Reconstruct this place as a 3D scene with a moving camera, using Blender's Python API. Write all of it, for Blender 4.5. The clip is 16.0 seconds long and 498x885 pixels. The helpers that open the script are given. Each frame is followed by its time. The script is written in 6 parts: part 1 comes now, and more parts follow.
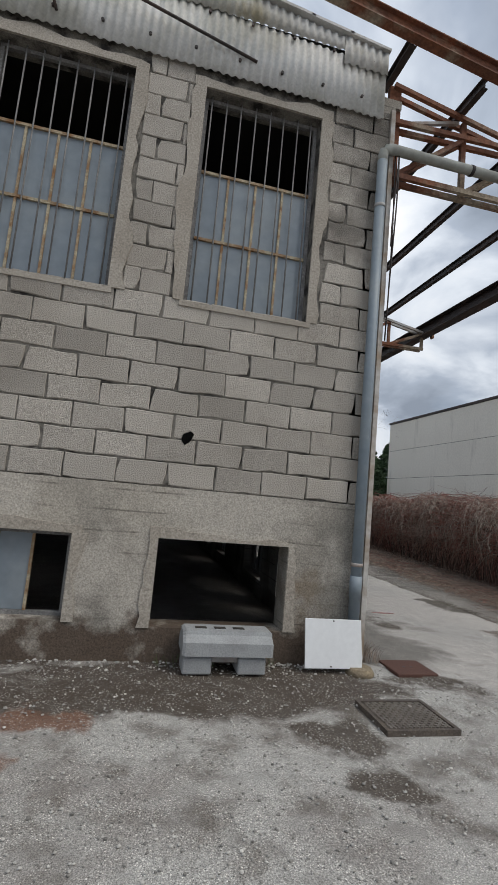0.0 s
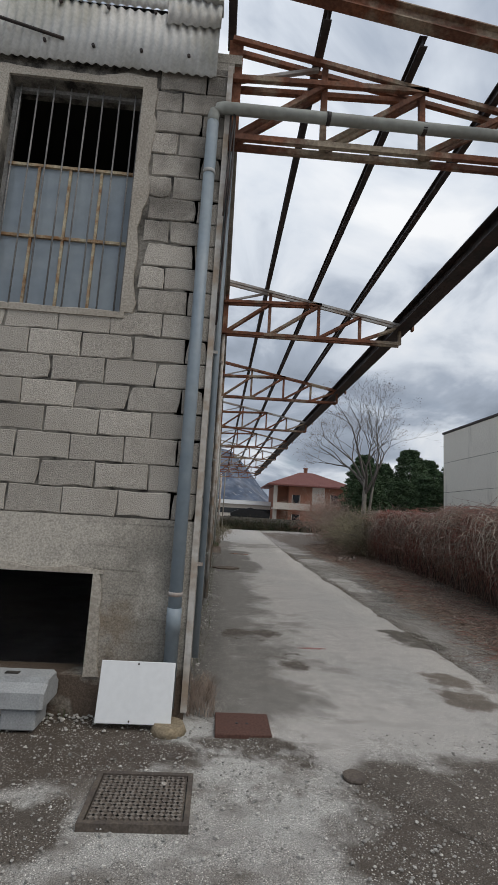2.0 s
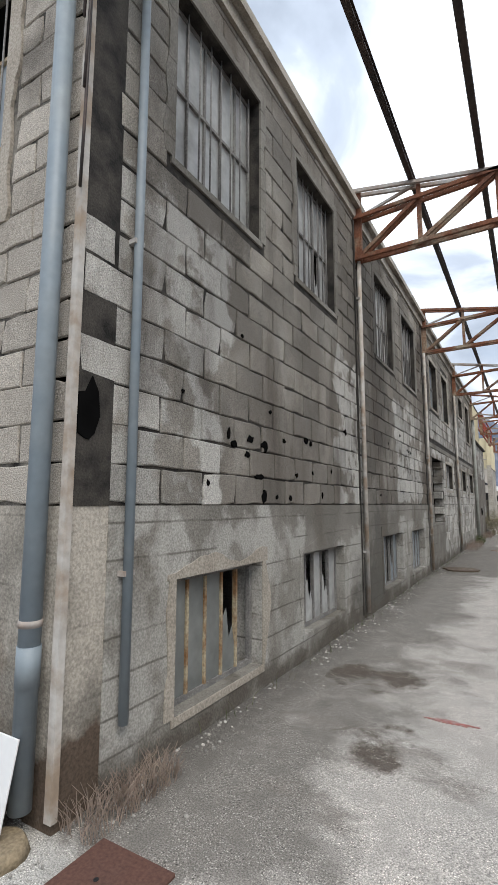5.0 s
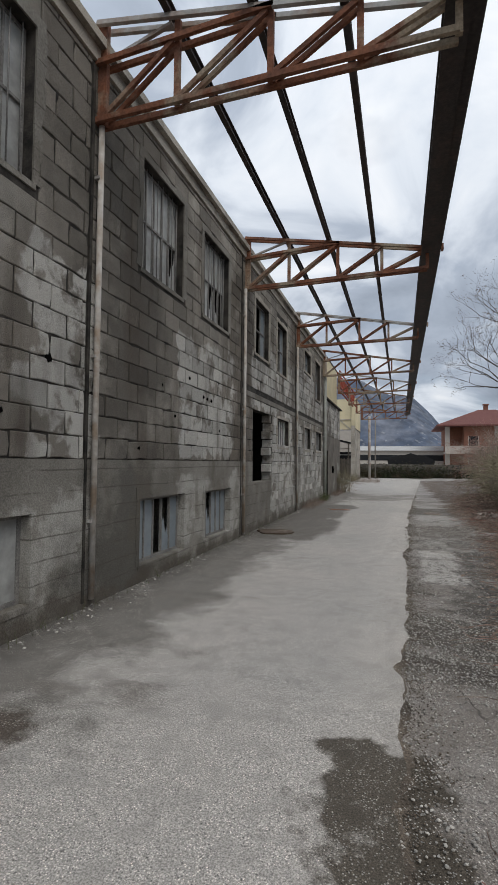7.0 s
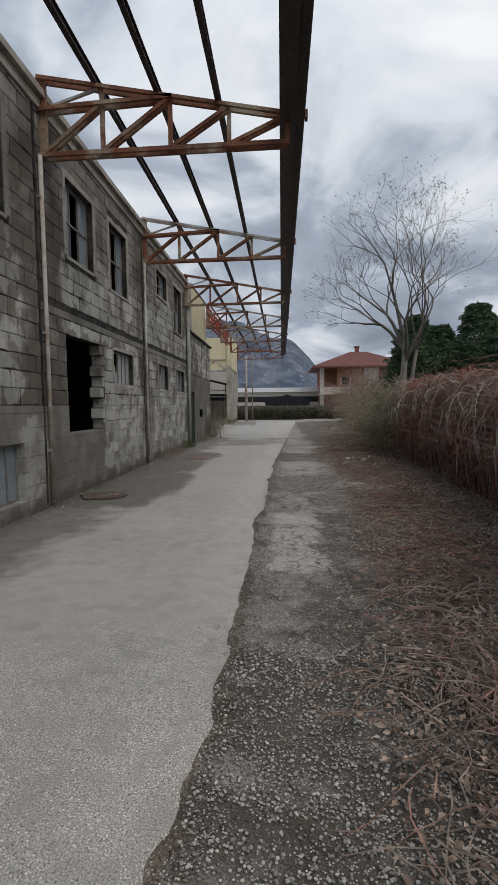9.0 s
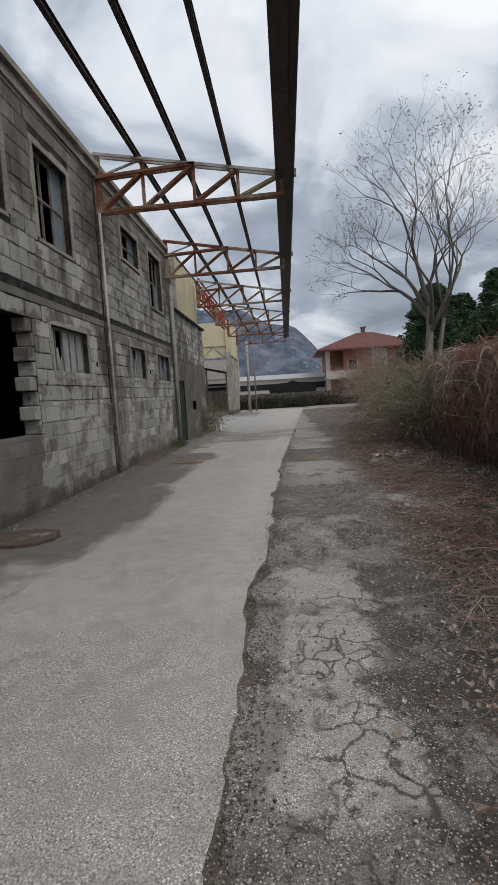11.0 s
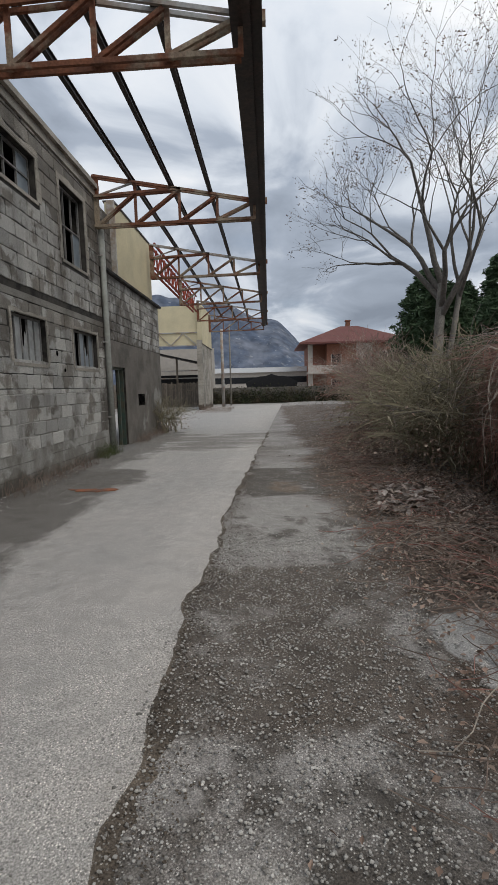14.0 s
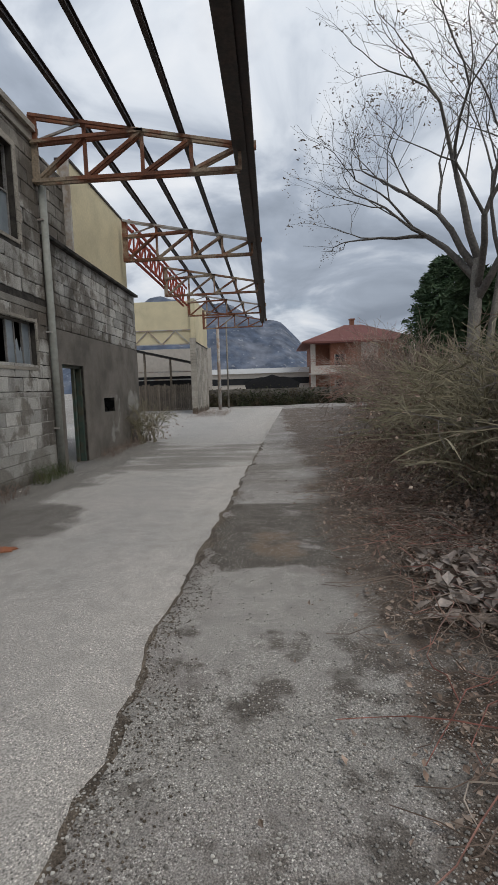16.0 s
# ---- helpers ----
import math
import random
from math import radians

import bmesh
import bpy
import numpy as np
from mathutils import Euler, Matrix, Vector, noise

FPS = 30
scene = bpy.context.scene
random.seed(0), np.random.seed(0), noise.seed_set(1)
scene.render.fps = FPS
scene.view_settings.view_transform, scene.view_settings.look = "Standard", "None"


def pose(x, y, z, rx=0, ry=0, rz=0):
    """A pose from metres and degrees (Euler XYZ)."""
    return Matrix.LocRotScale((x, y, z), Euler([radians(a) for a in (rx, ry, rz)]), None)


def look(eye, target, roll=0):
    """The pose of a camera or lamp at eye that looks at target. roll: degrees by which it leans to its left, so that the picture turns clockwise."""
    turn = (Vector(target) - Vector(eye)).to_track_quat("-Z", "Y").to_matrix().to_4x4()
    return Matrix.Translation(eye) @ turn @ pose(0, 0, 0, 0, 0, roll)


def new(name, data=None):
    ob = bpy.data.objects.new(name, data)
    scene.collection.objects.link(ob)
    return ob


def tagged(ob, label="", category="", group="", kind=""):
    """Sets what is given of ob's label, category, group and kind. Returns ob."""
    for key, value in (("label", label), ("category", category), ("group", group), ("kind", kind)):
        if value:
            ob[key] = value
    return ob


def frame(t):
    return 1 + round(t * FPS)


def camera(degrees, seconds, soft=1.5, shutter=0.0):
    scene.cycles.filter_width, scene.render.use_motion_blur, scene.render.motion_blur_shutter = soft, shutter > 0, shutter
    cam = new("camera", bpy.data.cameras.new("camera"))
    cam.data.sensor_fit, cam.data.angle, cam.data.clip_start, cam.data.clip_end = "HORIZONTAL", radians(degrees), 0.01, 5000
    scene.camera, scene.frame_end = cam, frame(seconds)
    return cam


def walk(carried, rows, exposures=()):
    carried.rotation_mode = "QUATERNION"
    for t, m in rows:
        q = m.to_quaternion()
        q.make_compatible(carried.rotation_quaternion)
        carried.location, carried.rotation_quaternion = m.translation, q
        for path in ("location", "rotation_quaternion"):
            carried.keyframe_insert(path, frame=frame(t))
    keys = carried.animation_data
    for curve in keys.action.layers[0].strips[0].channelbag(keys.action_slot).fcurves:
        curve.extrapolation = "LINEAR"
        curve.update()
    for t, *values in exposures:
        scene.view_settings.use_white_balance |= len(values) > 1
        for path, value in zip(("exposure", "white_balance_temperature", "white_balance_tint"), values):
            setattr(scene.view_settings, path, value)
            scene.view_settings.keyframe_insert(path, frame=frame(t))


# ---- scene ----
cam = camera(55.2, 16.0, soft=1.15)
PATH = [
    (0, (-2.322, -4.134, 1.508), (-1.89, -2.195, 1.744), 5.3),
    (0.5, (-1.656, -4.155, 1.521), (-1.319, -2.196, 1.741), 5.4),
    (1, (-1.018, -4.043, 1.574), (-0.776, -2.072, 1.813), 4.8),
    (1.5, (-0.391, -3.944, 1.64), (-0.216, -1.969, 1.904), 4.0),
    (2, (0.157, -3.749, 1.628), (0.27, -1.775, 1.932), 3.4),
    (2.5, (0.653, -3.532, 1.615), (0.686, -1.554, 1.906), 3.0),
    (3, (1.066, -3.227, 1.557), (0.944, -1.246, 1.803), 2.6),
    (3.2, (1.208, -3.029, 1.548), (0.998, -1.055, 1.791), 2.0),
    (5.3, (2.223, -0.917, 1.564), (1.19, 0.778, 1.817), 0.1),
    (5.5, (2.337, -0.645, 1.564), (1.324, 1.062, 1.804), 0.3),
    (6, (2.625, -0.075, 1.551), (1.72, 1.698, 1.747), 0.7),
    (6.5, (2.899, 0.52, 1.558), (2.144, 2.367, 1.697), 1.1),
    (7, (3.166, 1.074, 1.542), (2.559, 2.978, 1.623), 0.6),
    (7.5, (3.274, 1.7, 1.542), (2.833, 3.651, 1.569), 0.8),
    (8, (3.429, 2.3, 1.552), (3.15, 4.28, 1.508), 0.6),
    (8.5, (3.487, 2.876, 1.552), (3.312, 4.865, 1.444), 0.1),
    (9, (3.569, 3.464, 1.537), (3.433, 5.453, 1.38), -0.4),
    (9.2, (3.572, 3.708, 1.537), (3.431, 5.695, 1.358), -0.8),
    (11.3, (3.561, 6.673, 1.477), (3.394, 8.655, 1.277), -3.3),
    (11.5, (3.556, 6.912, 1.48), (3.392, 8.896, 1.285), -3.1),
    (12, (3.661, 7.51, 1.49), (3.526, 9.495, 1.286), -2.7),
    (12.5, (3.709, 8.127, 1.485), (3.609, 10.112, 1.26), -2.4),
    (13, (3.819, 8.771, 1.479), (3.742, 10.757, 1.254), -2.1),
    (13.5, (3.848, 9.385, 1.49), (3.779, 11.371, 1.267), -1.6),
    (14, (3.896, 9.999, 1.496), (3.809, 11.984, 1.264), -1.5),
    (14.5, (3.895, 10.652, 1.466), (3.807, 12.637, 1.24), -2.1),
    (15, (4.011, 11.321, 1.494), (3.94, 13.309, 1.29), -1.9),
    (15.5, (4.059, 11.957, 1.479), (3.98, 13.945, 1.28), -1.9),
    (16, (4.11, 12.583, 1.503), (4.011, 14.568, 1.277), -1.7),
]
walk(cam, [(t, look(eye, target, roll)) for t, eye, target, roll in PATH],
     exposures=[(0, 0.24), (0.8, 0.36), (2.0, 0.08), (3.2, 0.1), (5.3, 0.98), (6.0, 0.68), (7.0, 0.22), (8.0, 0.1), (9.2, 0.03), (11.3, 0.1), (14.0, 0.12), (14.6, 0.16), (15.3, 0.06), (16.0, 0.08)])

# ---- light ----
world = bpy.data.worlds.new("world")
scene.world = world
world.use_nodes = True


def build_world():
    nt = world.node_tree
    nt.nodes.clear()
    N, L = nt.nodes.new, nt.links.new
    out, bg = N("ShaderNodeOutputWorld"), N("ShaderNodeBackground")
    sky = N("ShaderNodeTexSky")
    sky.sky_type, sky.sun_disc = "NISHITA", False
    sky.sun_elevation, sky.sun_rotation = radians(42), radians(SUN_ROT)
    sky_dim = N("ShaderNodeVectorMath")
    sky_dim.operation = "SCALE"
    sky_dim.inputs["Scale"].default_value = 0.10
    L(sky.outputs[0], sky_dim.inputs[0])
    co = N("ShaderNodeTexCoord")
    sep = N("ShaderNodeSeparateXYZ")
    L(co.outputs["Generated"], sep.inputs[0])
    # cloud layer seen on a flat deck: direction divided by height
    up = N("ShaderNodeMath"); up.operation = "MAXIMUM"; up.inputs[1].default_value = 0.0
    L(sep.outputs["Z"], up.inputs[0])
    upa = N("ShaderNodeMath"); upa.operation = "ADD"; upa.inputs[1].default_value = 0.32
    L(up.outputs[0], upa.inputs[0])
    div = N("ShaderNodeVectorMath"); div.operation = "DIVIDE"
    cmb = N("ShaderNodeCombineXYZ")
    for i in range(3):
        L(upa.outputs[0], cmb.inputs[i])
    L(co.outputs["Generated"], div.inputs[0]); L(cmb.outputs[0], div.inputs[1])
    big = N("ShaderNodeTexNoise"); big.inputs["Scale"].default_value = 2.5; big.inputs["Detail"].default_value = 9
    big.inputs["Roughness"].default_value = 0.5; big.inputs["Distortion"].default_value = 0.45
    drift = N("ShaderNodeMapping"); drift.inputs["Location"].default_value = (1.35, 0.6, 0.0)
    L(div.outputs[0], drift.inputs["Vector"])
    L(drift.outputs[0], big.inputs["Vector"])
    ramp = N("ShaderNodeValToRGB")
    e = ramp.color_ramp.elements
    e[0].position, e[0].color = 0.33, (0.31, 0.36, 0.44, 1)
    e[1].position, e[1].color = 0.72, (1.06, 1.08, 1.11, 1)
    m = ramp.color_ramp.elements.new(0.48); m.color = (0.47, 0.535, 0.64, 1)
    m = ramp.color_ramp.elements.new(0.58); m.color = (0.80, 0.86, 0.945, 1)
    L(big.outputs["Fac"], ramp.inputs[0])
    # thin places show the sky between the clouds
    hole = N("ShaderNodeTexNoise"); hole.inputs["Scale"].default_value = 2.3; hole.inputs["Detail"].default_value = 5
    L(div.outputs[0], hole.inputs["Vector"])
    hr = N("ShaderNodeMapRange"); hr.inputs[1].default_value, hr.inputs[2].default_value = 0.60, 0.75
    hr.inputs[3].default_value, hr.inputs[4].default_value = 0.0, 0.35
    L(hole.outputs["Fac"], hr.inputs[0])
    mix = N("ShaderNodeMix"); mix.data_type = "RGBA"
    L(hr.outputs[0], mix.inputs[0]); L(ramp.outputs[0], mix.inputs[6]); L(sky_dim.outputs[0], mix.inputs[7])
    # an overcast sky is brighter overhead than at the horizon
    ov = N("ShaderNodeMapRange"); ov.inputs[1].default_value, ov.inputs[2].default_value = 0.0, 1.0
    ov.inputs[3].default_value, ov.inputs[4].default_value = 0.69 * SKY, 0.95 * SKY
    L(up.outputs[0], ov.inputs[0]); L(ov.outputs[0], bg.inputs[1])
    L(mix.outputs[2], bg.inputs[0])
    L(bg.outputs[0], out.inputs[0])


SKY, SUN_ROT = 1.0, 130
build_world()
sun = new("sun", bpy.data.lights.new("sun", "SUN"))
sun.data.energy, sun.data.angle, sun.data.color = 1.35, radians(40), (1.0, 0.945, 0.87)
sun.matrix_world = look((10, -9, 18), (0, 0, 0))

# ---- materials ----
MATS = {}


def mat(name, base, rough=0.85, metal=0.0, grain=40.0, grain_amt=0.25, stain=None, stain_scale=1.2, stain_amt=0.5,
        bump=0.3, bump_scale=60.0, per_piece=0.0, spec=0.3, extra=None):
    """Base colour with fine grain, a large stain in a second colour and bump; sizes in metres."""
    if name in MATS:
        return MATS[name]
    m = bpy.data.materials.new(name)
    m.use_nodes = True
    nt = m.node_tree
    N, L = nt.nodes.new, nt.links.new
    b = nt.nodes["Principled BSDF"]
    b.inputs["Roughness"].default_value, b.inputs["Metallic"].default_value = rough, metal
    b.inputs["Specular IOR Level"].default_value = spec
    geo = N("ShaderNodeNewGeometry")
    pos = geo.outputs["Position"]
    g = N("ShaderNodeTexNoise"); g.inputs["Scale"].default_value = grain; g.inputs["Detail"].default_value = 4
    L(pos, g.inputs["Vector"])
    gr = N("ShaderNodeMapRange"); gr.inputs[1].default_value, gr.inputs[2].default_value = 0.3, 0.7
    gr.inputs[3].default_value, gr.inputs[4].default_value = 1 - grain_amt, 1 + grain_amt
    L(g.outputs["Fac"], gr.inputs[0])
    col = N("ShaderNodeMix"); col.data_type = "RGBA"
    col.inputs[6].default_value = (*base, 1)
    col.inputs[7].default_value = (*(stain or base), 1)
    s = N("ShaderNodeTexNoise"); s.inputs["Scale"].default_value = stain_scale; s.inputs["Detail"].default_value = 6
    s.inputs["Roughness"].default_value = 0.6
    L(pos, s.inputs["Vector"])
    sr = N("ShaderNodeMapRange"); sr.inputs[1].default_value, sr.inputs[2].default_value = 0.42, 0.62
    sr.inputs[4].default_value = stain_amt
    L(s.outputs["Fac"], sr.inputs[0]); L(sr.outputs[0], col.inputs[0])
    cur = col.outputs[2]
    if extra:
        cur = extra(nt, pos, cur)
    mul = N("ShaderNodeMix"); mul.data_type = "RGBA"; mul.blend_type = "MULTIPLY"; mul.inputs[0].default_value = 1
    L(cur, mul.inputs[6]); L(gr.outputs[0], mul.inputs[7])
    cur = mul.outputs[2]
    if per_piece:
        oi = N("ShaderNodeObjectInfo")
        ad = N("ShaderNodeMath"); ad.operation = "ADD"
        L(oi.outputs["Random"], ad.inputs[0]); L(geo.outputs["Random Per Island"], ad.inputs[1])
        fr = N("ShaderNodeMath"); fr.operation = "FRACT"; L(ad.outputs[0], fr.inputs[0])
        pr = N("ShaderNodeMapRange"); pr.inputs[3].default_value, pr.inputs[4].default_value = 1 - per_piece, 1 + per_piece
        L(fr.outputs[0], pr.inputs[0])
        m2 = N("ShaderNodeMix"); m2.data_type = "RGBA"; m2.blend_type = "MULTIPLY"; m2.inputs[0].default_value = 1
        L(cur, m2.inputs[6]); L(pr.outputs[0], m2.inputs[7])
        cur = m2.outputs[2]
    L(cur, b.inputs["Base Color"])
    if bump:
        bt = N("ShaderNodeTexNoise"); bt.inputs["Scale"].default_value = bump_scale; bt.inputs["Detail"].default_value = 3
        L(pos, bt.inputs["Vector"])
        bn = N("ShaderNodeBump"); bn.inputs["Strength"].default_value = bump; bn.inputs["Distance"].default_value = 0.01
        L(bt.outputs["Fac"], bn.inputs["Height"]); L(bn.outputs[0], b.inputs["Normal"])
    MATS[name] = m
    return m


def blotch(nt, pos, cur, colour, scale, lo, hi, amt, stretch=(1, 1, 1), offset=(0, 0, 0), inside=None, soft=0.4):
    """Lays a second colour in noise-shaped patches over cur; inside: (x0, x1, y0, y1, z0, z1) holds them in a region with a ragged edge."""
    N, L = nt.nodes.new, nt.links.new
    mp = N("ShaderNodeMapping"); mp.inputs["Scale"].default_value = stretch; mp.inputs["Location"].default_value = offset
    L(pos, mp.inputs["Vector"])
    n = N("ShaderNodeTexNoise"); n.inputs["Scale"].default_value = scale; n.inputs["Detail"].default_value = 7
    n.inputs["Roughness"].default_value = 0.6
    L(mp.outputs[0], n.inputs["Vector"])
    fac = n.outputs["Fac"]
    if inside:
        sp = N("ShaderNodeSeparateXYZ"); L(pos, sp.inputs[0])
        for k in range(3):
            a, c = inside[2 * k], inside[2 * k + 1]
            if a is None:
                continue
            # distance outside the region, taken off the noise value
            d = N("ShaderNodeMath"); d.operation = "SUBTRACT"; d.inputs[1].default_value = (a + c) / 2
            L(sp.outputs[k], d.inputs[0])
            ab = N("ShaderNodeMath"); ab.operation = "ABSOLUTE"; L(d.outputs[0], ab.inputs[0])
            o = N("ShaderNodeMath"); o.operation = "SUBTRACT"; o.inputs[1].default_value = (c - a) / 2
            L(ab.outputs[0], o.inputs[0])
            o2 = N("ShaderNodeMath"); o2.operation = "MAXIMUM"; o2.inputs[1].default_value = 0.0
            L(o.outputs[0], o2.inputs[0])
            s = N("ShaderNodeMath"); s.operation = "MULTIPLY"; s.inputs[1].default_value = soft
            L(o2.outputs[0], s.inputs[0])
            t = N("ShaderNodeMath"); t.operation = "SUBTRACT"
            L(fac, t.inputs[0]); L(s.outputs[0], t.inputs[1])
            fac = t.outputs[0]
    r = N("ShaderNodeMapRange"); r.inputs[1].default_value, r.inputs[2].default_value, r.inputs[4].default_value = lo, hi, amt
    L(fac, r.inputs[0])
    mx = N("ShaderNodeMix"); mx.data_type = "RGBA"; mx.inputs[7].default_value = (*colour, 1)
    L(r.outputs[0], mx.inputs[0]); L(cur, mx.inputs[6])
    return mx.outputs[2]


def board_marks(nt, pos, cur, pitch, colour, amt):
    """Lines left by the shuttering boards: thin level seams that come and go."""
    N, L = nt.nodes.new, nt.links.new
    sp = N("ShaderNodeSeparateXYZ"); L(pos, sp.inputs[0])
    wob = N("ShaderNodeTexNoise"); wob.inputs["Scale"].default_value = 0.9; wob.inputs["Detail"].default_value = 5
    L(pos, wob.inputs["Vector"])
    a = N("ShaderNodeMath"); a.operation = "MULTIPLY_ADD"; a.inputs[1].default_value = 0.05
    L(wob.outputs["Fac"], a.inputs[0]); L(sp.outputs["Z"], a.inputs[2])
    d = N("ShaderNodeMath"); d.operation = "PINGPONG"; d.inputs[1].default_value = pitch / 2
    L(a.outputs[0], d.inputs[0])
    r = N("ShaderNodeMapRange"); r.inputs[1].default_value, r.inputs[2].default_value = 0.011, 0.003
    L(d.outputs[0], r.inputs[0])
    flag = N("ShaderNodeRGB"); flag.outputs[0].default_value = (0, 0, 0, 1)
    msk = blotch(nt, pos, flag.outputs[0], (1, 1, 1), 1.7, 0.40, 0.52, amt, stretch=(1, 1, 3), offset=(5, 5, 5))
    f = N("ShaderNodeMath"); f.operation = "MULTIPLY"; L(r.outputs[0], f.inputs[0]); L(msk, f.inputs[1])
    mx = N("ShaderNodeMix"); mx.data_type = "RGBA"; mx.inputs[7].default_value = (*colour, 1)
    L(f.outputs[0], mx.inputs[0]); L(cur, mx.inputs[6])
    return mx.outputs[2]


def side_stains(nt, pos, cur):
    """Soot-dark weathering that leaves pale islands where the blocks were renewed."""
    cur = blotch(nt, pos, cur, (0.185, 0.168, 0.145), 0.9, 0.33, 0.52, 0.88, inside=(None, None, 1.5, 30, 1.2, 7), soft=0.25)
    cur = blotch(nt, pos, cur, (0.10, 0.09, 0.077), 1.0, 0.34, 0.50, 0.85, inside=(None, None, 5.35, 6.7, None, None), soft=0.4)
    pale = (0.46, 0.45, 0.42)
    for reg in ((4.55, 5.35, 1.6, 3.4), (7.7, 9.9, 1.7, 3.4), (11.2, 15.8, 2.9, 4.3), (15.9, 21.3, 3.1, 4.6), (12.6, 21.5, 0.5, 2.6), (22.0, 27.3, 2.9, 4.5), (0.4, 1.7, 1.6, 3.6)):
        cur = blotch(nt, pos, cur, pale, 1.9, 0.42, 0.48, 0.85, inside=(None, None, *reg), soft=0.7)
    for y0, y1 in ((9.9, 11.1), (15.3, 15.9), (20.9, 23.5)):
        cur = blotch(nt, pos, cur, (0.095, 0.08, 0.065), 1.3, 0.40, 0.54, 0.8, inside=(None, None, y0, y1, None, None), soft=0.5, offset=(1, 5, 2))
    return blotch(nt, pos, cur, (0.085, 0.07, 0.056), 1.3, 0.50, 0.66, 0.75, stretch=(1, 1, 0.25), offset=(3, 1, 0))


def side_base_stains(nt, pos, cur):
    """Damp cast concrete with the remains of whitewash round the low windows."""
    for reg in ((2.45, 3.3, 0.2, 1.3), (4.5, 5.3, 0.2, 1.1), (7.6, 8.6, 0.3, 1.2), (9.8, 10.4, 0.2, 1.3), (0.5, 1.4, 0.3, 1.5), (0.6, 2.6, 1.15, 1.35), (13, 21.4, 0.35, 2.4)):
        cur = blotch(nt, pos, cur, (0.40, 0.39, 0.36), 1.8, 0.42, 0.50, 0.8, inside=(None, None, *reg), soft=0.6)
    cur = blotch(nt, pos, cur, (0.085, 0.08, 0.07), 1.0, 0.34, 0.50, 0.85, inside=(None, None, 5.35, 6.5, None, None), soft=0.5)
    cur = blotch(nt, pos, cur, (0.12, 0.105, 0.085), 1.4, 0.50, 0.64, 0.7, stretch=(1, 1, 0.4), offset=(3, 3, 3))
    cur = board_marks(nt, pos, cur, 0.21, (0.075, 0.066, 0.055), 0.7)
    return blotch(nt, pos, cur, (0.095, 0.082, 0.067), 2.4, 0.32, 0.50, 0.85, inside=(None, None, None, None, -1, 0.06), soft=1.3)


def beam_stains(nt, pos, cur):
    cur = board_marks(nt, pos, cur, 0.19, (0.12, 0.105, 0.088), 0.8)
    cur = blotch(nt, pos, cur, (0.20, 0.135, 0.075), 1.8, 0.55, 0.66, 0.75, inside=(None, None, None, None, 0.1, 0.7), soft=0.5, offset=(2, 0, 4))
    cur = blotch(nt, pos, cur, (0.17, 0.16, 0.14), 0.8, 0.42, 0.62, 0.75, stretch=(1, 1, 0.6), offset=(7, 2, 5))
    cur = blotch(nt, pos, cur, (0.45, 0.415, 0.36), 1.1, 0.50, 0.60, 0.8, offset=(2, 9, 4))
    return blotch(nt, pos, cur, (0.085, 0.06, 0.043), 2.6, 0.30, 0.44, 0.94, inside=(None, None, None, None, -1, 0.20), soft=1.0)


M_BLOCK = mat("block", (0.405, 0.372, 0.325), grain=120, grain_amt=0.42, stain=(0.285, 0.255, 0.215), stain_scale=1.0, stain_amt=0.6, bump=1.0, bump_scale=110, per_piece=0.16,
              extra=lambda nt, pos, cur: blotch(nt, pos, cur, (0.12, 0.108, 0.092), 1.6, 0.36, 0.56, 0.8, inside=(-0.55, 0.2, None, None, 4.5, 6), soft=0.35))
M_BLOCK_DARK = mat("block_dark", (0.345, 0.322, 0.282), grain=110, grain_amt=0.40, stain=(0.20, 0.195, 0.18), bump=1.0, bump_scale=90, per_piece=0.24, extra=side_stains)
M_MORTAR = mat("mortar", (0.06, 0.054, 0.047), stain=(0.014, 0.013, 0.012), stain_scale=4.0, stain_amt=1.0, grain=90, grain_amt=0.3, bump=0.6)
M_MORTAR_LIGHT = mat("mortar_light", (0.20, 0.185, 0.16), grain=90, grain_amt=0.3, stain=(0.022, 0.02, 0.018), stain_scale=5.0, stain_amt=1.0, bump=0.6)
M_BEAM = mat("cast_concrete", (0.39, 0.355, 0.30), grain=70, grain_amt=0.3, stain=(0.275, 0.25, 0.215), stain_scale=1.4, bump=0.45, bump_scale=45, extra=beam_stains)
M_BEAM_SIDE = mat("damp_cast_concrete", (0.245, 0.233, 0.207), grain=70, grain_amt=0.3, stain=(0.15, 0.14, 0.122), stain_scale=0.9, stain_amt=0.9, bump=0.5, bump_scale=45, extra=side_base_stains)
M_PLASTER = mat("plaster", (0.37, 0.335, 0.285), grain=60, grain_amt=0.3, stain=(0.27, 0.235, 0.19), stain_scale=2.0, bump=0.4, bump_scale=40)
M_SHEET = mat("fibre_cement", (0.62, 0.615, 0.59), grain=30, grain_amt=0.1, stain=(0.38, 0.37, 0.32), stain_scale=1.3, stain_amt=0.8, bump=0.2,
              extra=lambda nt, pos, cur: blotch(nt, pos, cur, (0.28, 0.23, 0.10), 1.6, 0.5, 0.66, 0.8, stretch=(1, 1, 0.5), inside=(None, None, None, None, 6.55, 8), soft=0.9))
M_DARK = mat("dark_steel", (0.035, 0.028, 0.026), rough=0.6, grain=20, grain_amt=0.3, stain=(0.075, 0.045, 0.035), stain_scale=2.5, bump=0.15, spec=0.4)
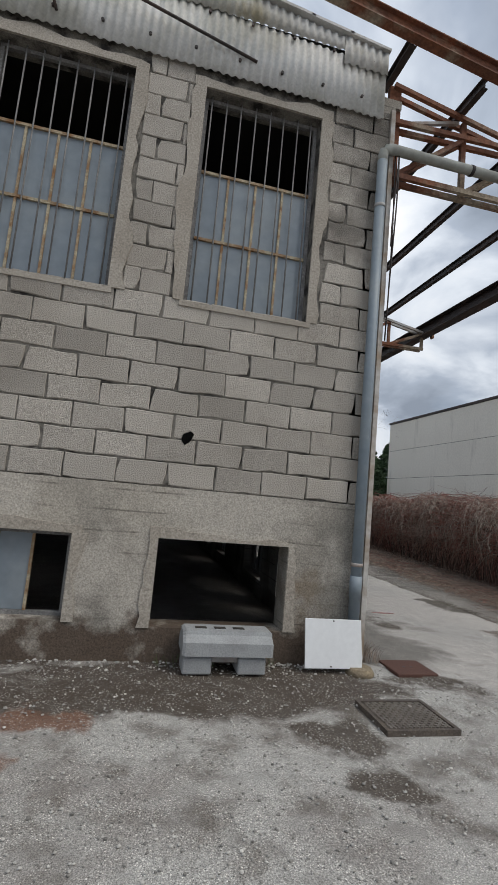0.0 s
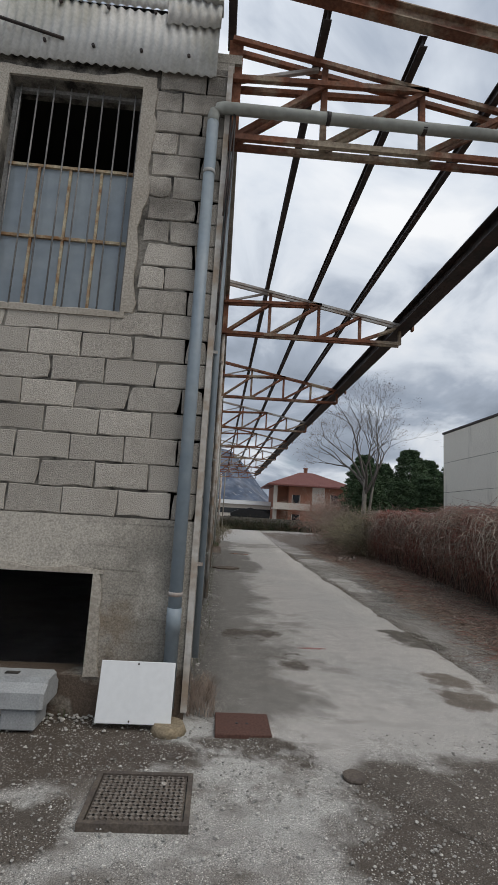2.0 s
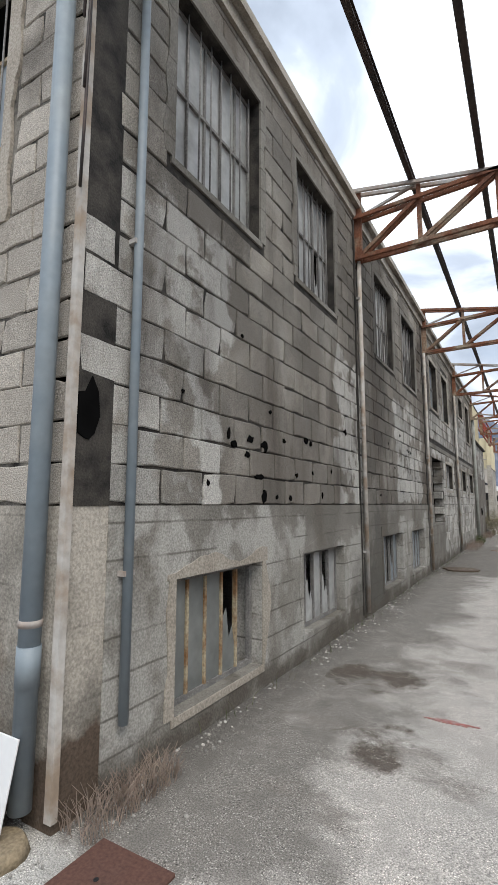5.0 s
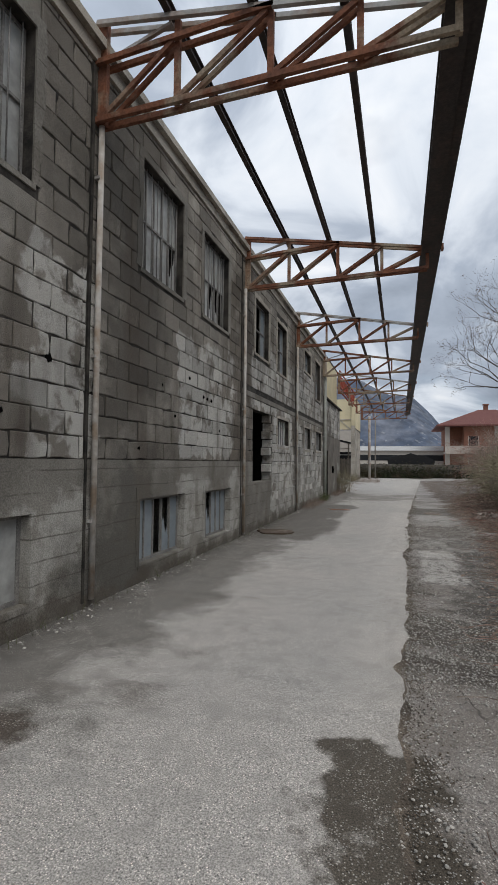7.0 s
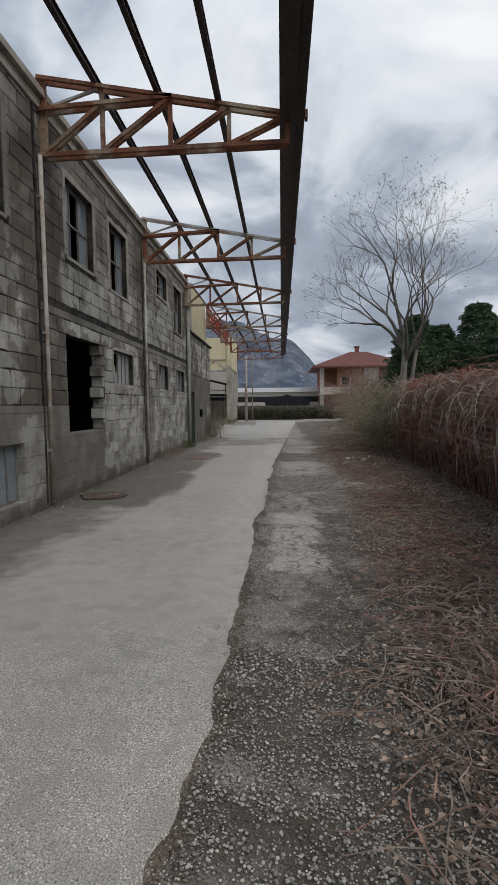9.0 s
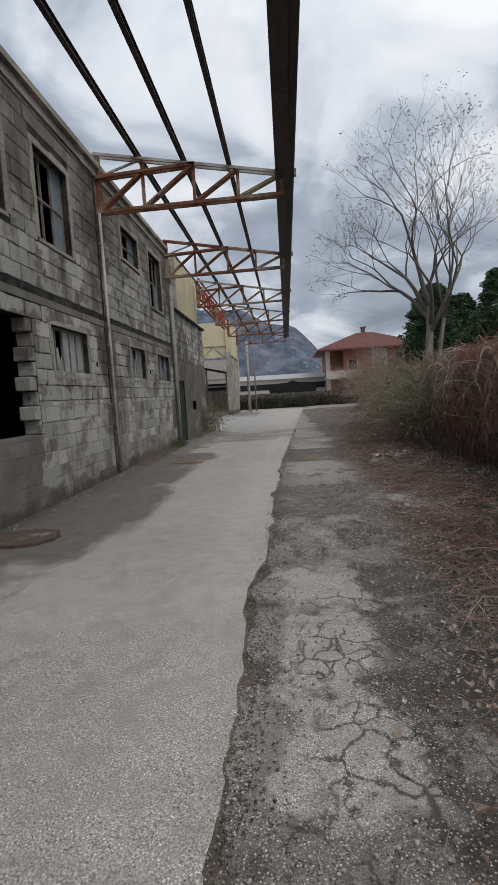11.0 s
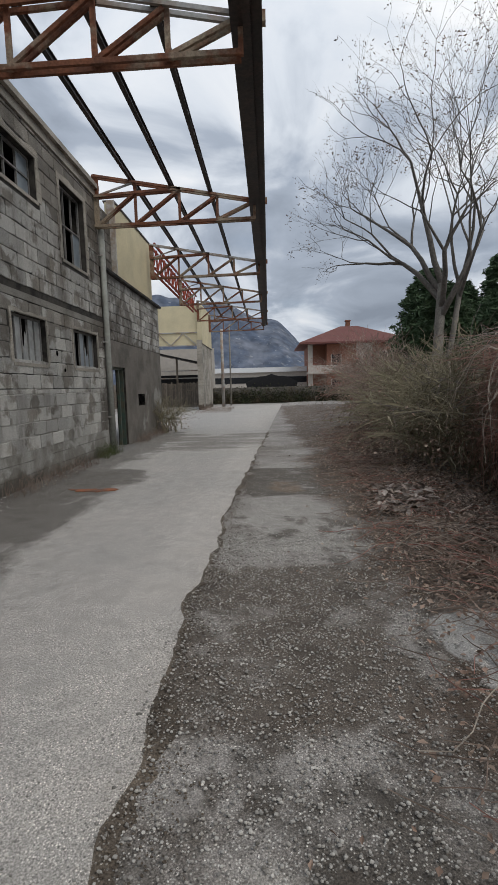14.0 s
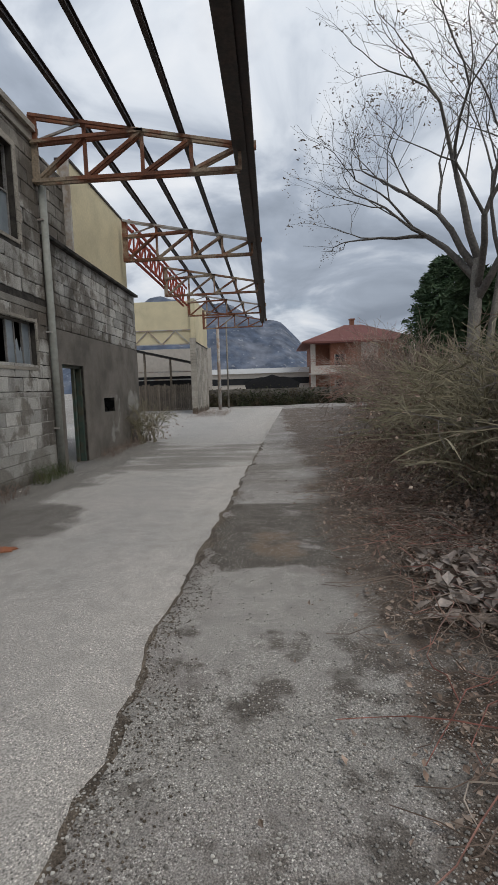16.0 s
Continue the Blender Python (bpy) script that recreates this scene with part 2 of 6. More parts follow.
M_RUST = mat("rust_paint", (0.215, 0.085, 0.045), rough=0.8, grain=30, grain_amt=0.3, stain=(0.13, 0.06, 0.04), stain_scale=3.0, stain_amt=0.9, bump=0.25,
             extra=lambda nt, pos, cur: blotch(nt, pos, cur, (0.36, 0.31, 0.23), 1.1, 0.50, 0.60, 0.8, offset=(5, 3, 1)))
M_RED = mat("red_lead", (0.30, 0.055, 0.03), rough=0.75, grain=30, grain_amt=0.25, stain=(0.16, 0.05, 0.03), stain_scale=2, bump=0.2)
M_GALV = mat("old_galvanised", (0.42, 0.42, 0.41), rough=0.6, grain=25, grain_amt=0.15, stain=(0.25, 0.15, 0.09), stain_scale=2.2, stain_amt=0.7, bump=0.15)
M_PVC = mat("grey_pvc", (0.20, 0.245, 0.28), rough=0.5, grain=14, grain_amt=0.08, stain=(0.29, 0.32, 0.33), stain_scale=1.5, bump=0.05, spec=0.5)
M_PVC_OLD = mat("faded_pvc", (0.33, 0.34, 0.31), rough=0.6, grain=14, grain_amt=0.1, stain=(0.22, 0.22, 0.19), stain_scale=2.5, bump=0.05)
M_PALE = mat("pale_profile", (0.50, 0.48, 0.45), rough=0.7, grain=20, grain_amt=0.12, stain=(0.28, 0.2, 0.13), stain_scale=3, stain_amt=0.8, bump=0.1)
M_BAR = mat("rusty_bar", (0.42, 0.36, 0.25), rough=0.75, metal=0.0, grain=60, grain_amt=0.3, stain=(0.22, 0.11, 0.045), stain_scale=6, stain_amt=0.95, bump=0.2)
M_BAR_DARK = mat("grey_bar", (0.17, 0.165, 0.16), rough=0.7, grain=60, grain_amt=0.3, stain=(0.33, 0.32, 0.30), stain_scale=5, bump=0.2)
M_PANE = mat("frosted_pane", (0.20, 0.235, 0.265), rough=0.28, grain=8, grain_amt=0.1, stain=(0.27, 0.30, 0.31), stain_scale=1.8, bump=0.04, spec=0.5)
M_PANE_WHITE = mat("whitened_pane", (0.42, 0.43, 0.42), rough=0.4, grain=12, grain_amt=0.12, stain=(0.25, 0.25, 0.24), stain_scale=2.5, stain_amt=0.8, bump=0.05, spec=0.5)
M_WHITE = mat("white_board", (0.74, 0.75, 0.75), rough=0.4, grain=20, grain_amt=0.03, bump=0.03)
M_PLANTER = mat("grey_casting", (0.34, 0.35, 0.35), rough=0.85, grain=80, grain_amt=0.15, stain=(0.25, 0.25, 0.25), stain_scale=4, bump=0.3)
M_IRON = mat("cast_iron", (0.085, 0.07, 0.06), rough=0.75, grain=70, grain_amt=0.3, stain=(0.16, 0.13, 0.10), stain_scale=5, bump=0.3)
M_RUSTPLATE = mat("rust_plate", (0.10, 0.05, 0.038), rough=0.85, grain=60, grain_amt=0.25, stain=(0.09, 0.05, 0.04), stain_scale=5, bump=0.2)
M_CREAM = mat("cream_render", (0.66, 0.58, 0.385), rough=0.9, grain=20, grain_amt=0.06, stain=(0.47, 0.42, 0.28), stain_scale=0.9, bump=0.1)
M_PANELWALL = mat("precast_panel", (0.80, 0.76, 0.68), rough=0.9, grain=10, grain_amt=0.06, stain=(0.72, 0.68, 0.60), stain_scale=0.3, bump=0.1,
                  extra=lambda nt, pos, cur: blotch(nt, pos, cur, (0.38, 0.35, 0.3), 1.5, 0.58, 0.74, 0.5, stretch=(1, 1, 0.15)))
M_BARK = mat("bark", (0.26, 0.24, 0.21), grain=30, grain_amt=0.25, stain=(0.15, 0.14, 0.12), stain_scale=4, bump=0.5)
M_TWIG = mat("twig", (0.25, 0.185, 0.15), grain=9, grain_amt=0.5, stain=(0.37, 0.30, 0.25), stain_scale=1.2, stain_amt=0.9, bump=0)
M_TWIG_RED = mat("red_twig", (0.34, 0.15, 0.12), grain=9, grain_amt=0.5, stain=(0.37, 0.26, 0.21), stain_scale=0.8, stain_amt=0.8, bump=0)
M_TWIG_PALE = mat("pale_twig", (0.47, 0.41, 0.345), grain=9, grain_amt=0.3, stain=(0.26, 0.20, 0.16), stain_scale=1.0, bump=0)
M_LEAF_PALE = mat("pale_leaf", (0.40, 0.35, 0.31), grain=25, grain_amt=0.3, stain=(0.24, 0.19, 0.16), stain_scale=3, stain_amt=0.8, bump=0, per_piece=0.3)
M_LEAF = mat("dead_leaf", (0.27, 0.185, 0.14), grain=25, grain_amt=0.35, stain=(0.42, 0.34, 0.275), stain_scale=1.5, stain_amt=0.9, bump=0, per_piece=0.45)
M_VERGE = mat("verge_twig", (0.21, 0.155, 0.125), grain=9, grain_amt=0.5, stain=(0.34, 0.28, 0.23), stain_scale=1.4, stain_amt=0.8, bump=0)
M_OLIVE = mat("olive_twig", (0.21, 0.19, 0.125), grain=9, grain_amt=0.4, stain=(0.32, 0.285, 0.20), stain_scale=1.4, stain_amt=0.8, bump=0)
# shade of the gaps between hedge stems, painted as a dark brown
M_INNER = mat("stem_gap_shade", (0.075, 0.045, 0.037), grain=9, grain_amt=0.4, stain=(0.11, 0.075, 0.06), stain_scale=3, stain_amt=0.8, bump=0.4, bump_scale=20)
M_PANE_GREY = mat("grey_pane", (0.15, 0.16, 0.155), rough=0.3, grain=8, grain_amt=0.15, stain=(0.24, 0.25, 0.24), stain_scale=2.2, bump=0.04, spec=0.5)
M_LIMB = mat("limb_bark", (0.135, 0.12, 0.105), grain=20, grain_amt=0.3, stain=(0.2, 0.185, 0.165), stain_scale=2, bump=0)
M_POD = mat("seed_pod", (0.20, 0.155, 0.12), grain=9, grain_amt=0.3, bump=0)
M_CONIFER = mat("conifer", (0.055, 0.09, 0.045), grain=3, grain_amt=0.4, stain=(0.085, 0.12, 0.06), stain_scale=0.9, bump=0, per_piece=0.3)
M_WEED = mat("weed", (0.075, 0.10, 0.04), grain=9, grain_amt=0.3, stain=(0.15, 0.13, 0.07), stain_scale=3, bump=0, per_piece=0.3)
M_IVY = mat("ivy", (0.040, 0.048, 0.024), grain=3, grain_amt=0.4, stain=(0.10, 0.075, 0.05), stain_scale=0.8, stain_amt=0.8, bump=0, per_piece=0.35)
# near black: the darkness of the unlit room is put into this colour
M_INSIDE = mat("inside_unlit", (0.03, 0.028, 0.026), grain=5, grain_amt=0.1, stain=(0.03, 0.03, 0.028), bump=0.1)
M_ROOFTILE = mat("roof_tile", (0.15, 0.06, 0.053), grain=6, grain_amt=0.2, stain=(0.18, 0.08, 0.065), stain_scale=1, bump=0)
M_HOUSE = mat("house_render", (0.21, 0.095, 0.06), grain=4, grain_amt=0.08, stain=(0.30, 0.12, 0.075), stain_scale=0.5, bump=0)
M_HOUSE_LIGHT = mat("house_light", (0.48, 0.44, 0.39), grain=4, grain_amt=0.08, bump=0)
M_GLASS_DARK = mat("dark_glass", (0.02, 0.022, 0.025), rough=0.12, grain=3, grain_amt=0.1, bump=0, spec=0.5)
M_WOODGREY = mat("grey_wood", (0.16, 0.135, 0.11), grain=12, grain_amt=0.3, stain=(0.24, 0.2, 0.16), stain_scale=2, bump=0.2, per_piece=0.25)
M_TARP = mat("black_tarp", (0.015, 0.015, 0.016), rough=0.5, grain=5, grain_amt=0.3, bump=0.1)
M_STONE = mat("rubble_wall", (0.12, 0.11, 0.095), grain=6, grain_amt=0.35, stain=(0.2, 0.185, 0.16), stain_scale=1.5, bump=0.5, bump_scale=8)
M_GREENDOOR = mat("green_frame", (0.055, 0.085, 0.07), rough=0.6, grain=10, grain_amt=0.1, stain=(0.12, 0.08, 0.05), stain_scale=4, bump=0.05)
M_REDMARK = mat("red_mark", (0.34, 0.11, 0.10), grain=60, grain_amt=0.3, stain=(0.33, 0.27, 0.25), stain_scale=22, stain_amt=0.9, bump=0.1)
M_BRICKDUST = mat("brick_dust", (0.33, 0.125, 0.065), grain=70, grain_amt=0.35, stain=(0.13, 0.085, 0.065), stain_scale=5, stain_amt=0.9, bump=0.5)
M_PEBBLE = mat("pebble", (0.42, 0.405, 0.375), grain=50, grain_amt=0.25, stain=(0.24, 0.225, 0.20), stain_scale=9, stain_amt=0.8, bump=0.2, per_piece=0.5)
# distance haze is mixed into this blue-grey colour; none is rendered
M_MOUNT_HAZE = mat("mountain", (0.075, 0.095, 0.135), rough=1, grain=0.03, grain_amt=0.3, stain=(0.15, 0.165, 0.20), stain_scale=0.012, stain_amt=0.9, bump=0,
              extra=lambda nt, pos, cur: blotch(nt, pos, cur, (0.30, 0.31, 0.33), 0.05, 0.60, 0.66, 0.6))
M_TAN = mat("tan_mortar", (0.27, 0.215, 0.14), grain=60, grain_amt=0.3, stain=(0.17, 0.14, 0.10), stain_scale=6, bump=0.5)
# black that stands for the unlit depth of holes in the walls
M_HOLE = mat("painted_hollow", (0.006, 0.006, 0.006), rough=1.0, grain=9, grain_amt=0.2, bump=0, spec=0.0)
M_IRON_WORN = mat("worn_iron", (0.20, 0.175, 0.15), rough=0.6, grain=70, grain_amt=0.3, stain=(0.11, 0.085, 0.07), stain_scale=7, bump=0.2)
M_CARWHITE = mat("white_paint", (0.75, 0.75, 0.75), rough=0.3, grain=2, grain_amt=0.02, bump=0, spec=0.5)
M_CARRED = mat("red_paint", (0.5, 0.03, 0.03), rough=0.4, grain=2, grain_amt=0.05, bump=0, spec=0.5)
M_TYRE = mat("rubber", (0.02, 0.02, 0.02), grain=20, grain_amt=0.2, bump=0.1)


SOIL, DAMP, BRICK = (0.075, 0.06, 0.047), (0.12, 0.098, 0.077), (0.165, 0.09, 0.06)
# stains: x, y, half width, half length, colour
SPOTS = ((2.75, 1.25, 0.16, 0.42, DAMP), (2.1, -0.85, 0.7, 0.22, SOIL),
         (-0.75, -1.55, 0.12, 0.08, SOIL), (-0.85, -0.95, 0.22, 0.12, SOIL), (-2.0, -0.45, 0.25, 0.10, SOIL), (-3.0, -0.30, 0.45, 0.12, SOIL), (-1.15, -0.12, 0.5, 0.06, SOIL),
         (-3.5, -1.05, 0.45, 0.22, BRICK), (-2.75, -0.42, 0.45, 0.12, SOIL), (-2.75, -0.72, 0.16, 0.08, BRICK), (-3.5, -1.75, 0.12, 0.08, SOIL), (0.75, 3.2, 0.22, 0.18, SOIL), (1.15, 2.05, 0.10, 0.14, SOIL), (0.55, -0.02, 0.35, 0.06, SOIL))


def spots(nt, pos, cur, only):
    """Ragged stains at their places."""
    for i, (x, y, a, b, c) in enumerate(SPOTS):
        if only(x, y):
            cur = blotch(nt, pos, cur, c, 2.6 if a < 0.5 else 1.1, 0.36 if a < 0.5 else 0.24, 0.47 if a < 0.5 else 0.36, 0.93, inside=(x - a, x + a, y - b, y + b, None, None), soft=0.9 if a < 0.5 else 0.5, offset=(i * 1.7, i * 0.9, 0))
    return cur


def ground_stains(nt, pos, cur):
    # damp dark strip along the long wall and soil before the gable wall
    cur = blotch(nt, pos, cur, (0.15, 0.138, 0.122), 0.55, 0.27, 0.44, 0.92, inside=(-1, 0.8, 0.5, 26, None, None), soft=0.38, stretch=(1, 0.5, 1))
    cur = blotch(nt, pos, cur, (0.38, 0.37, 0.345), 0.7, 0.36, 0.52, 0.9, inside=(-7, 2.6, -8, 0.1, None, None), soft=0.4, offset=(1, 8, 0))
    cur = blotch(nt, pos, cur, (0.06, 0.045, 0.034), 1.8, 0.36, 0.48, 0.95, inside=(-9, -0.3, -0.3, 0.4, None, None), soft=0.4, stretch=(0.6, 1, 1))
    cur = blotch(nt, pos, cur, (0.13, 0.112, 0.094), 2.4, 0.50, 0.64, 0.75, inside=(-9, 2, -2.0, -0.2, None, None), soft=0.3, offset=(4, 2, 0))
    # the shoulder beside the paler lane, patch by patch along the walk
    cur = blotch(nt, pos, cur, (0.17, 0.15, 0.13), 0.9, 0.36, 0.52, 0.8, inside=(3.0, 6.0, 2.2, 7.6, None, None), soft=0.3, offset=(0, 4, 0))
    cur = blotch(nt, pos, cur, (0.075, 0.064, 0.053), 2.2, 0.34, 0.46, 0.9, inside=(3.1, 5.0, 4.9, 6.2, None, None), soft=0.9)
    cur = blotch(nt, pos, cur, (0.075, 0.066, 0.056), 1.6, 0.42, 0.52, 0.88, inside=(4.1, 5.4, 6.2, 12.0, None, None), soft=0.4, offset=(2, 6, 0))
    cur = blotch(nt, pos, cur, (0.085, 0.075, 0.064), 1.6, 0.50, 0.58, 0.85, inside=(3.2, 5.2, 6.2, 11.5, None, None), soft=0.5, offset=(6, 1, 0))
    cur = blotch(nt, pos, cur, (0.39, 0.37, 0.34), 2.6, 0.36, 0.46, 0.85, inside=(3.56, 3.92, 7.9, 10.1, None, None), soft=1.2)
    cur = blotch(nt, pos, cur, (0.34, 0.32, 0.29), 2.6, 0.38, 0.50, 0.7, inside=(3.88, 3.97, 10.0, 11.3, None, None), soft=1.4, offset=(1, 2, 0))
    cur = blotch(nt, pos, cur, (0.30, 0.285, 0.26), 1.4, 0.36, 0.46, 0.75, inside=(3.5, 5.1, 14.3, 16.3, None, None), soft=0.8, offset=(4, 4, 0))
    cur = blotch(nt, pos, cur, (0.095, 0.077, 0.061), 1.8, 0.33, 0.46, 0.88, inside=(3.2, 4.55, 12.0, 13.75, None, None), soft=0.9, offset=(0, 4, 0))
    cur = blotch(nt, pos, cur, (0.08, 0.067, 0.055), 2.4, 0.52, 0.60, 0.8, inside=(3.2, 5.0, 10.6, 15.4, None, None), soft=0.6, offset=(9, 3, 0))
    cur = blotch(nt, pos, cur, (0.095, 0.083, 0.069), 1.8, 0.32, 0.39, 0.94, inside=(3.65, 4.9, 16.6, 18.6, None, None), soft=1.2, offset=(1, 1, 0))
    cur = blotch(nt, pos, cur, (0.17, 0.125, 0.088), 2.4, 0.38, 0.52, 0.8, inside=(3.95, 4.3, 16.75, 17.4, None, None), soft=1.1)
    cur = blotch(nt, pos, cur, (0.15, 0.135, 0.115), 1.0, 0.49, 0.58, 0.75, inside=(3.0, 7.0, 19.5, 46, None, None), soft=0.3, stretch=(0.4, 1.3, 1))
    cur = blotch(nt, pos, cur, (0.06, 0.05, 0.037), 2.2, 0.33, 0.42, 0.93, inside=(2.9, 3.25, 3.0, 3.75, None, None), soft=1.0)
    cur = spots(nt, pos, cur, lambda x, y: y < 0.3 or x > 2.9)
    cur = cracks(nt, pos, cur, (3.72, 4.4, 6.3, 9.7, None, None), 8.0, 0.075)
    cur = cracks(nt, pos, cur, (3.25, 4.6, 4.35, 5.0, None, None), 2.6, 0.035)
    # soil under the hedge, with a bare piece of concrete beside it
    cur = blotch(nt, pos, cur, (0.105, 0.08, 0.062), 0.9, 0.30, 0.46, 1.0, inside=(4.95, 14, -6, 46, None, None), soft=0.5)
    cur = blotch(nt, pos, cur, (0.38, 0.37, 0.35), 2.0, 0.34, 0.42, 0.9, inside=(5.02, 5.42, 12.25, 12.95, None, None), soft=1.2)
    return speckle(nt, pos, cur, 0.85, 0.8)


def cracks(nt, pos, cur, inside, size=9.0, width=0.095):
    """Net cracks in worn asphalt: thin edges of irregular cells, kept to a ragged region."""
    N, L = nt.nodes.new, nt.links.new
    warp = N("ShaderNodeTexNoise"); warp.inputs["Scale"].default_value = 3.0; warp.inputs["Detail"].default_value = 4
    L(pos, warp.inputs["Vector"])
    add = N("ShaderNodeMix"); add.data_type = "VECTOR"; add.inputs[0].default_value = 0.3
    L(pos, add.inputs[4]); L(warp.outputs["Color"], add.inputs[5])
    v = N("ShaderNodeTexVoronoi"); v.feature = "DISTANCE_TO_EDGE"; v.inputs["Scale"].default_value = size
    L(add.outputs[1], v.inputs["Vector"])
    r = N("ShaderNodeMapRange"); r.inputs[1].default_value, r.inputs[2].default_value = width, width * 0.3
    L(v.outputs["Distance"], r.inputs[0])
    flag = N("ShaderNodeRGB"); flag.outputs[0].default_value = (0, 0, 0, 1)
    msk = blotch(nt, pos, flag.outputs[0], (1, 1, 1), 2.2, 0.35, 0.50, 0.8, inside=inside, soft=0.6, offset=(8, 8, 8))
    f = N("ShaderNodeMath"); f.operation = "MULTIPLY"
    L(r.outputs[0], f.inputs[0]); L(msk, f.inputs[1])
    mx = N("ShaderNodeMix"); mx.data_type = "RGBA"; mx.inputs[7].default_value = (0.05, 0.044, 0.038, 1)
    L(f.outputs[0], mx.inputs[0]); L(cur, mx.inputs[6])
    return mx.outputs[2]


def speckle(nt, pos, cur, amount=0.85, chips=0.45):
    """Pale chippings and dark pits of worn asphalt."""
    N, L = nt.nodes.new, nt.links.new
    for scale, lo, hi, colour, amt in ((64, 0.31, 0.21, (0.50, 0.485, 0.45), chips), (88, 0.38, 0.26, 1.75, amount), (190, 0.42, 0.27, 1.6, amount * 0.8), (55, 0.28, 0.15, 0.32, 0.85)):
        v = N("ShaderNodeTexVoronoi"); v.inputs["Scale"].default_value = scale
        L(pos, v.inputs["Vector"])
        keep = N("ShaderNodeTexNoise"); keep.inputs["Scale"].default_value = 6; keep.inputs["Detail"].default_value = 3
        L(pos, keep.inputs["Vector"])
        r = N("ShaderNodeMapRange"); r.inputs[1].default_value, r.inputs[2].default_value = lo, hi
        L(v.outputs["Distance"], r.inputs[0])
        k = N("ShaderNodeMapRange"); k.inputs[1].default_value, k.inputs[2].default_value, k.inputs[4].default_value = 0.34, 0.52, amt
        L(keep.outputs["Fac"], k.inputs[0])
        f = N("ShaderNodeMath"); f.operation = "MULTIPLY"; L(r.outputs[0], f.inputs[0]); L(k.outputs[0], f.inputs[1])
        mx = N("ShaderNodeMix"); mx.data_type = "RGBA"
        if isinstance(colour, float):
            # chips or pits of the same stone as what lies round them
            tone = N("ShaderNodeVectorMath"); tone.operation = "SCALE"; tone.inputs["Scale"].default_value = colour
            L(cur, tone.inputs[0]); L(tone.outputs[0], mx.inputs[7])
        else:
            mx.inputs[7].default_value = (*colour, 1)
        L(f.outputs[0], mx.inputs[0]); L(cur, mx.inputs[6])
        cur = mx.outputs[2]
    return cur


def lane_stains(nt, pos, cur):
    cur = blotch(nt, pos, cur, (0.155, 0.145, 0.13), 0.9, 0.29, 0.44, 0.92, inside=(-1, 0.75, 0.5, 26, None, None), soft=0.42, stretch=(1, 1, 1))
    cur = blotch(nt, pos, cur, (0.17, 0.155, 0.138), 1.4, 0.56, 0.66, 0.7, stretch=(0.7, 1.6, 1), inside=(-1, 1.7, 0, 9, None, None), soft=0.4, offset=(3, 7, 0))
    cur = blotch(nt, pos, cur, (0.13, 0.12, 0.106), 1.0, 0.30, 0.42, 0.94, inside=(-1, 1.35, 10.8, 18.5, None, None), soft=0.6, stretch=(1, 0.6, 1), offset=(2, 0, 0))
    cur = blotch(nt, pos, cur, (0.19, 0.175, 0.155), 1.1, 0.40, 0.52, 0.85, inside=(0, 4.2, 21.5, 25.5, None, None), soft=0.3, stretch=(0.35, 1.3, 1))
    cur = blotch(nt, pos, cur, (0.06, 0.05, 0.037), 2.2, 0.33, 0.42, 0.93, inside=(2.9, 3.25, 3.0, 3.75, None, None), soft=1.0)
    cur = spots(nt, pos, cur, lambda x, y: x > 0.3 and y > -1.2 and x < 3.3)
    return speckle(nt, pos, cur, 0.9)


M_GROUND = mat("old_asphalt", (0.285, 0.266, 0.246), grain=150, grain_amt=0.5, stain=(0.185, 0.166, 0.148), stain_scale=0.7, stain_amt=0.8, bump=0.7, bump_scale=120, extra=ground_stains)
M_LANE = mat("pale_asphalt", (0.375, 0.353, 0.326), grain=130, grain_amt=0.5, stain=(0.31, 0.30, 0.28), stain_scale=0.5, stain_amt=0.7, bump=0.5, bump_scale=190, extra=lane_stains)

M_SOIL = mat("damp_soil", (0.135, 0.11, 0.085), grain=120, grain_amt=0.5, stain=(0.055, 0.045, 0.036), stain_scale=2.2, stain_amt=0.9, bump=0.9, bump_scale=90, extra=lambda nt, pos, cur: speckle(nt, pos, cur, 0.55))
M_ANNEX = mat("damp_render", (0.20, 0.18, 0.156), grain=60, grain_amt=0.25, stain=(0.115, 0.105, 0.09), stain_scale=1.1, stain_amt=0.9, bump=0.4, extra=lambda nt, pos, cur: blotch(nt, pos, cur, (0.33, 0.32, 0.29), 1.3, 0.52, 0.60, 0.8, inside=(None, None, 24.6, 27, 0.3, 1.5), soft=0.6))


# ---- mesh helpers ----
def box(bm, x0, x1, y0, y1, z0, z1):
    v = [bm.verts.new(p) for p in ((x0, y0, z0), (x1, y0, z0), (x1, y1, z0), (x0, y1, z0), (x0, y0, z1), (x1, y0, z1), (x1, y1, z1), (x0, y1, z1))]
    for f in ((0, 3, 2, 1), (4, 5, 6, 7), (0, 1, 5, 4), (1, 2, 6, 5), (2, 3, 7, 6), (3, 0, 4, 7)):
        bm.faces.new([v[i] for i in f])


def bar(bm, p, q, w, h, up=(0, 0, 1)):
    """A straight bar of section w (sideways) by h (upwards) from p to q."""
    p, q = Vector(p), Vector(q)
    d = (q - p).normalized()
    side = d.cross(Vector(up))
    if side.length < 1e-4:
        side = d.cross(Vector((0, 1, 0)))
    side.normalize()
    u = side.cross(d).normalized()
    v = []
    for c in (p, q):
        for a, b in ((-1, -1), (1, -1), (1, 1), (-1, 1)):
            v.append(bm.verts.new(c + side * a * w / 2 + u * b * h / 2))
    for f in ((3, 2, 1, 0), (4, 5, 6, 7), (0, 1, 5, 4), (1, 2, 6, 5), (2, 3, 7, 6), (3, 0, 4, 7)):
        bm.faces.new([v[i] for i in f])


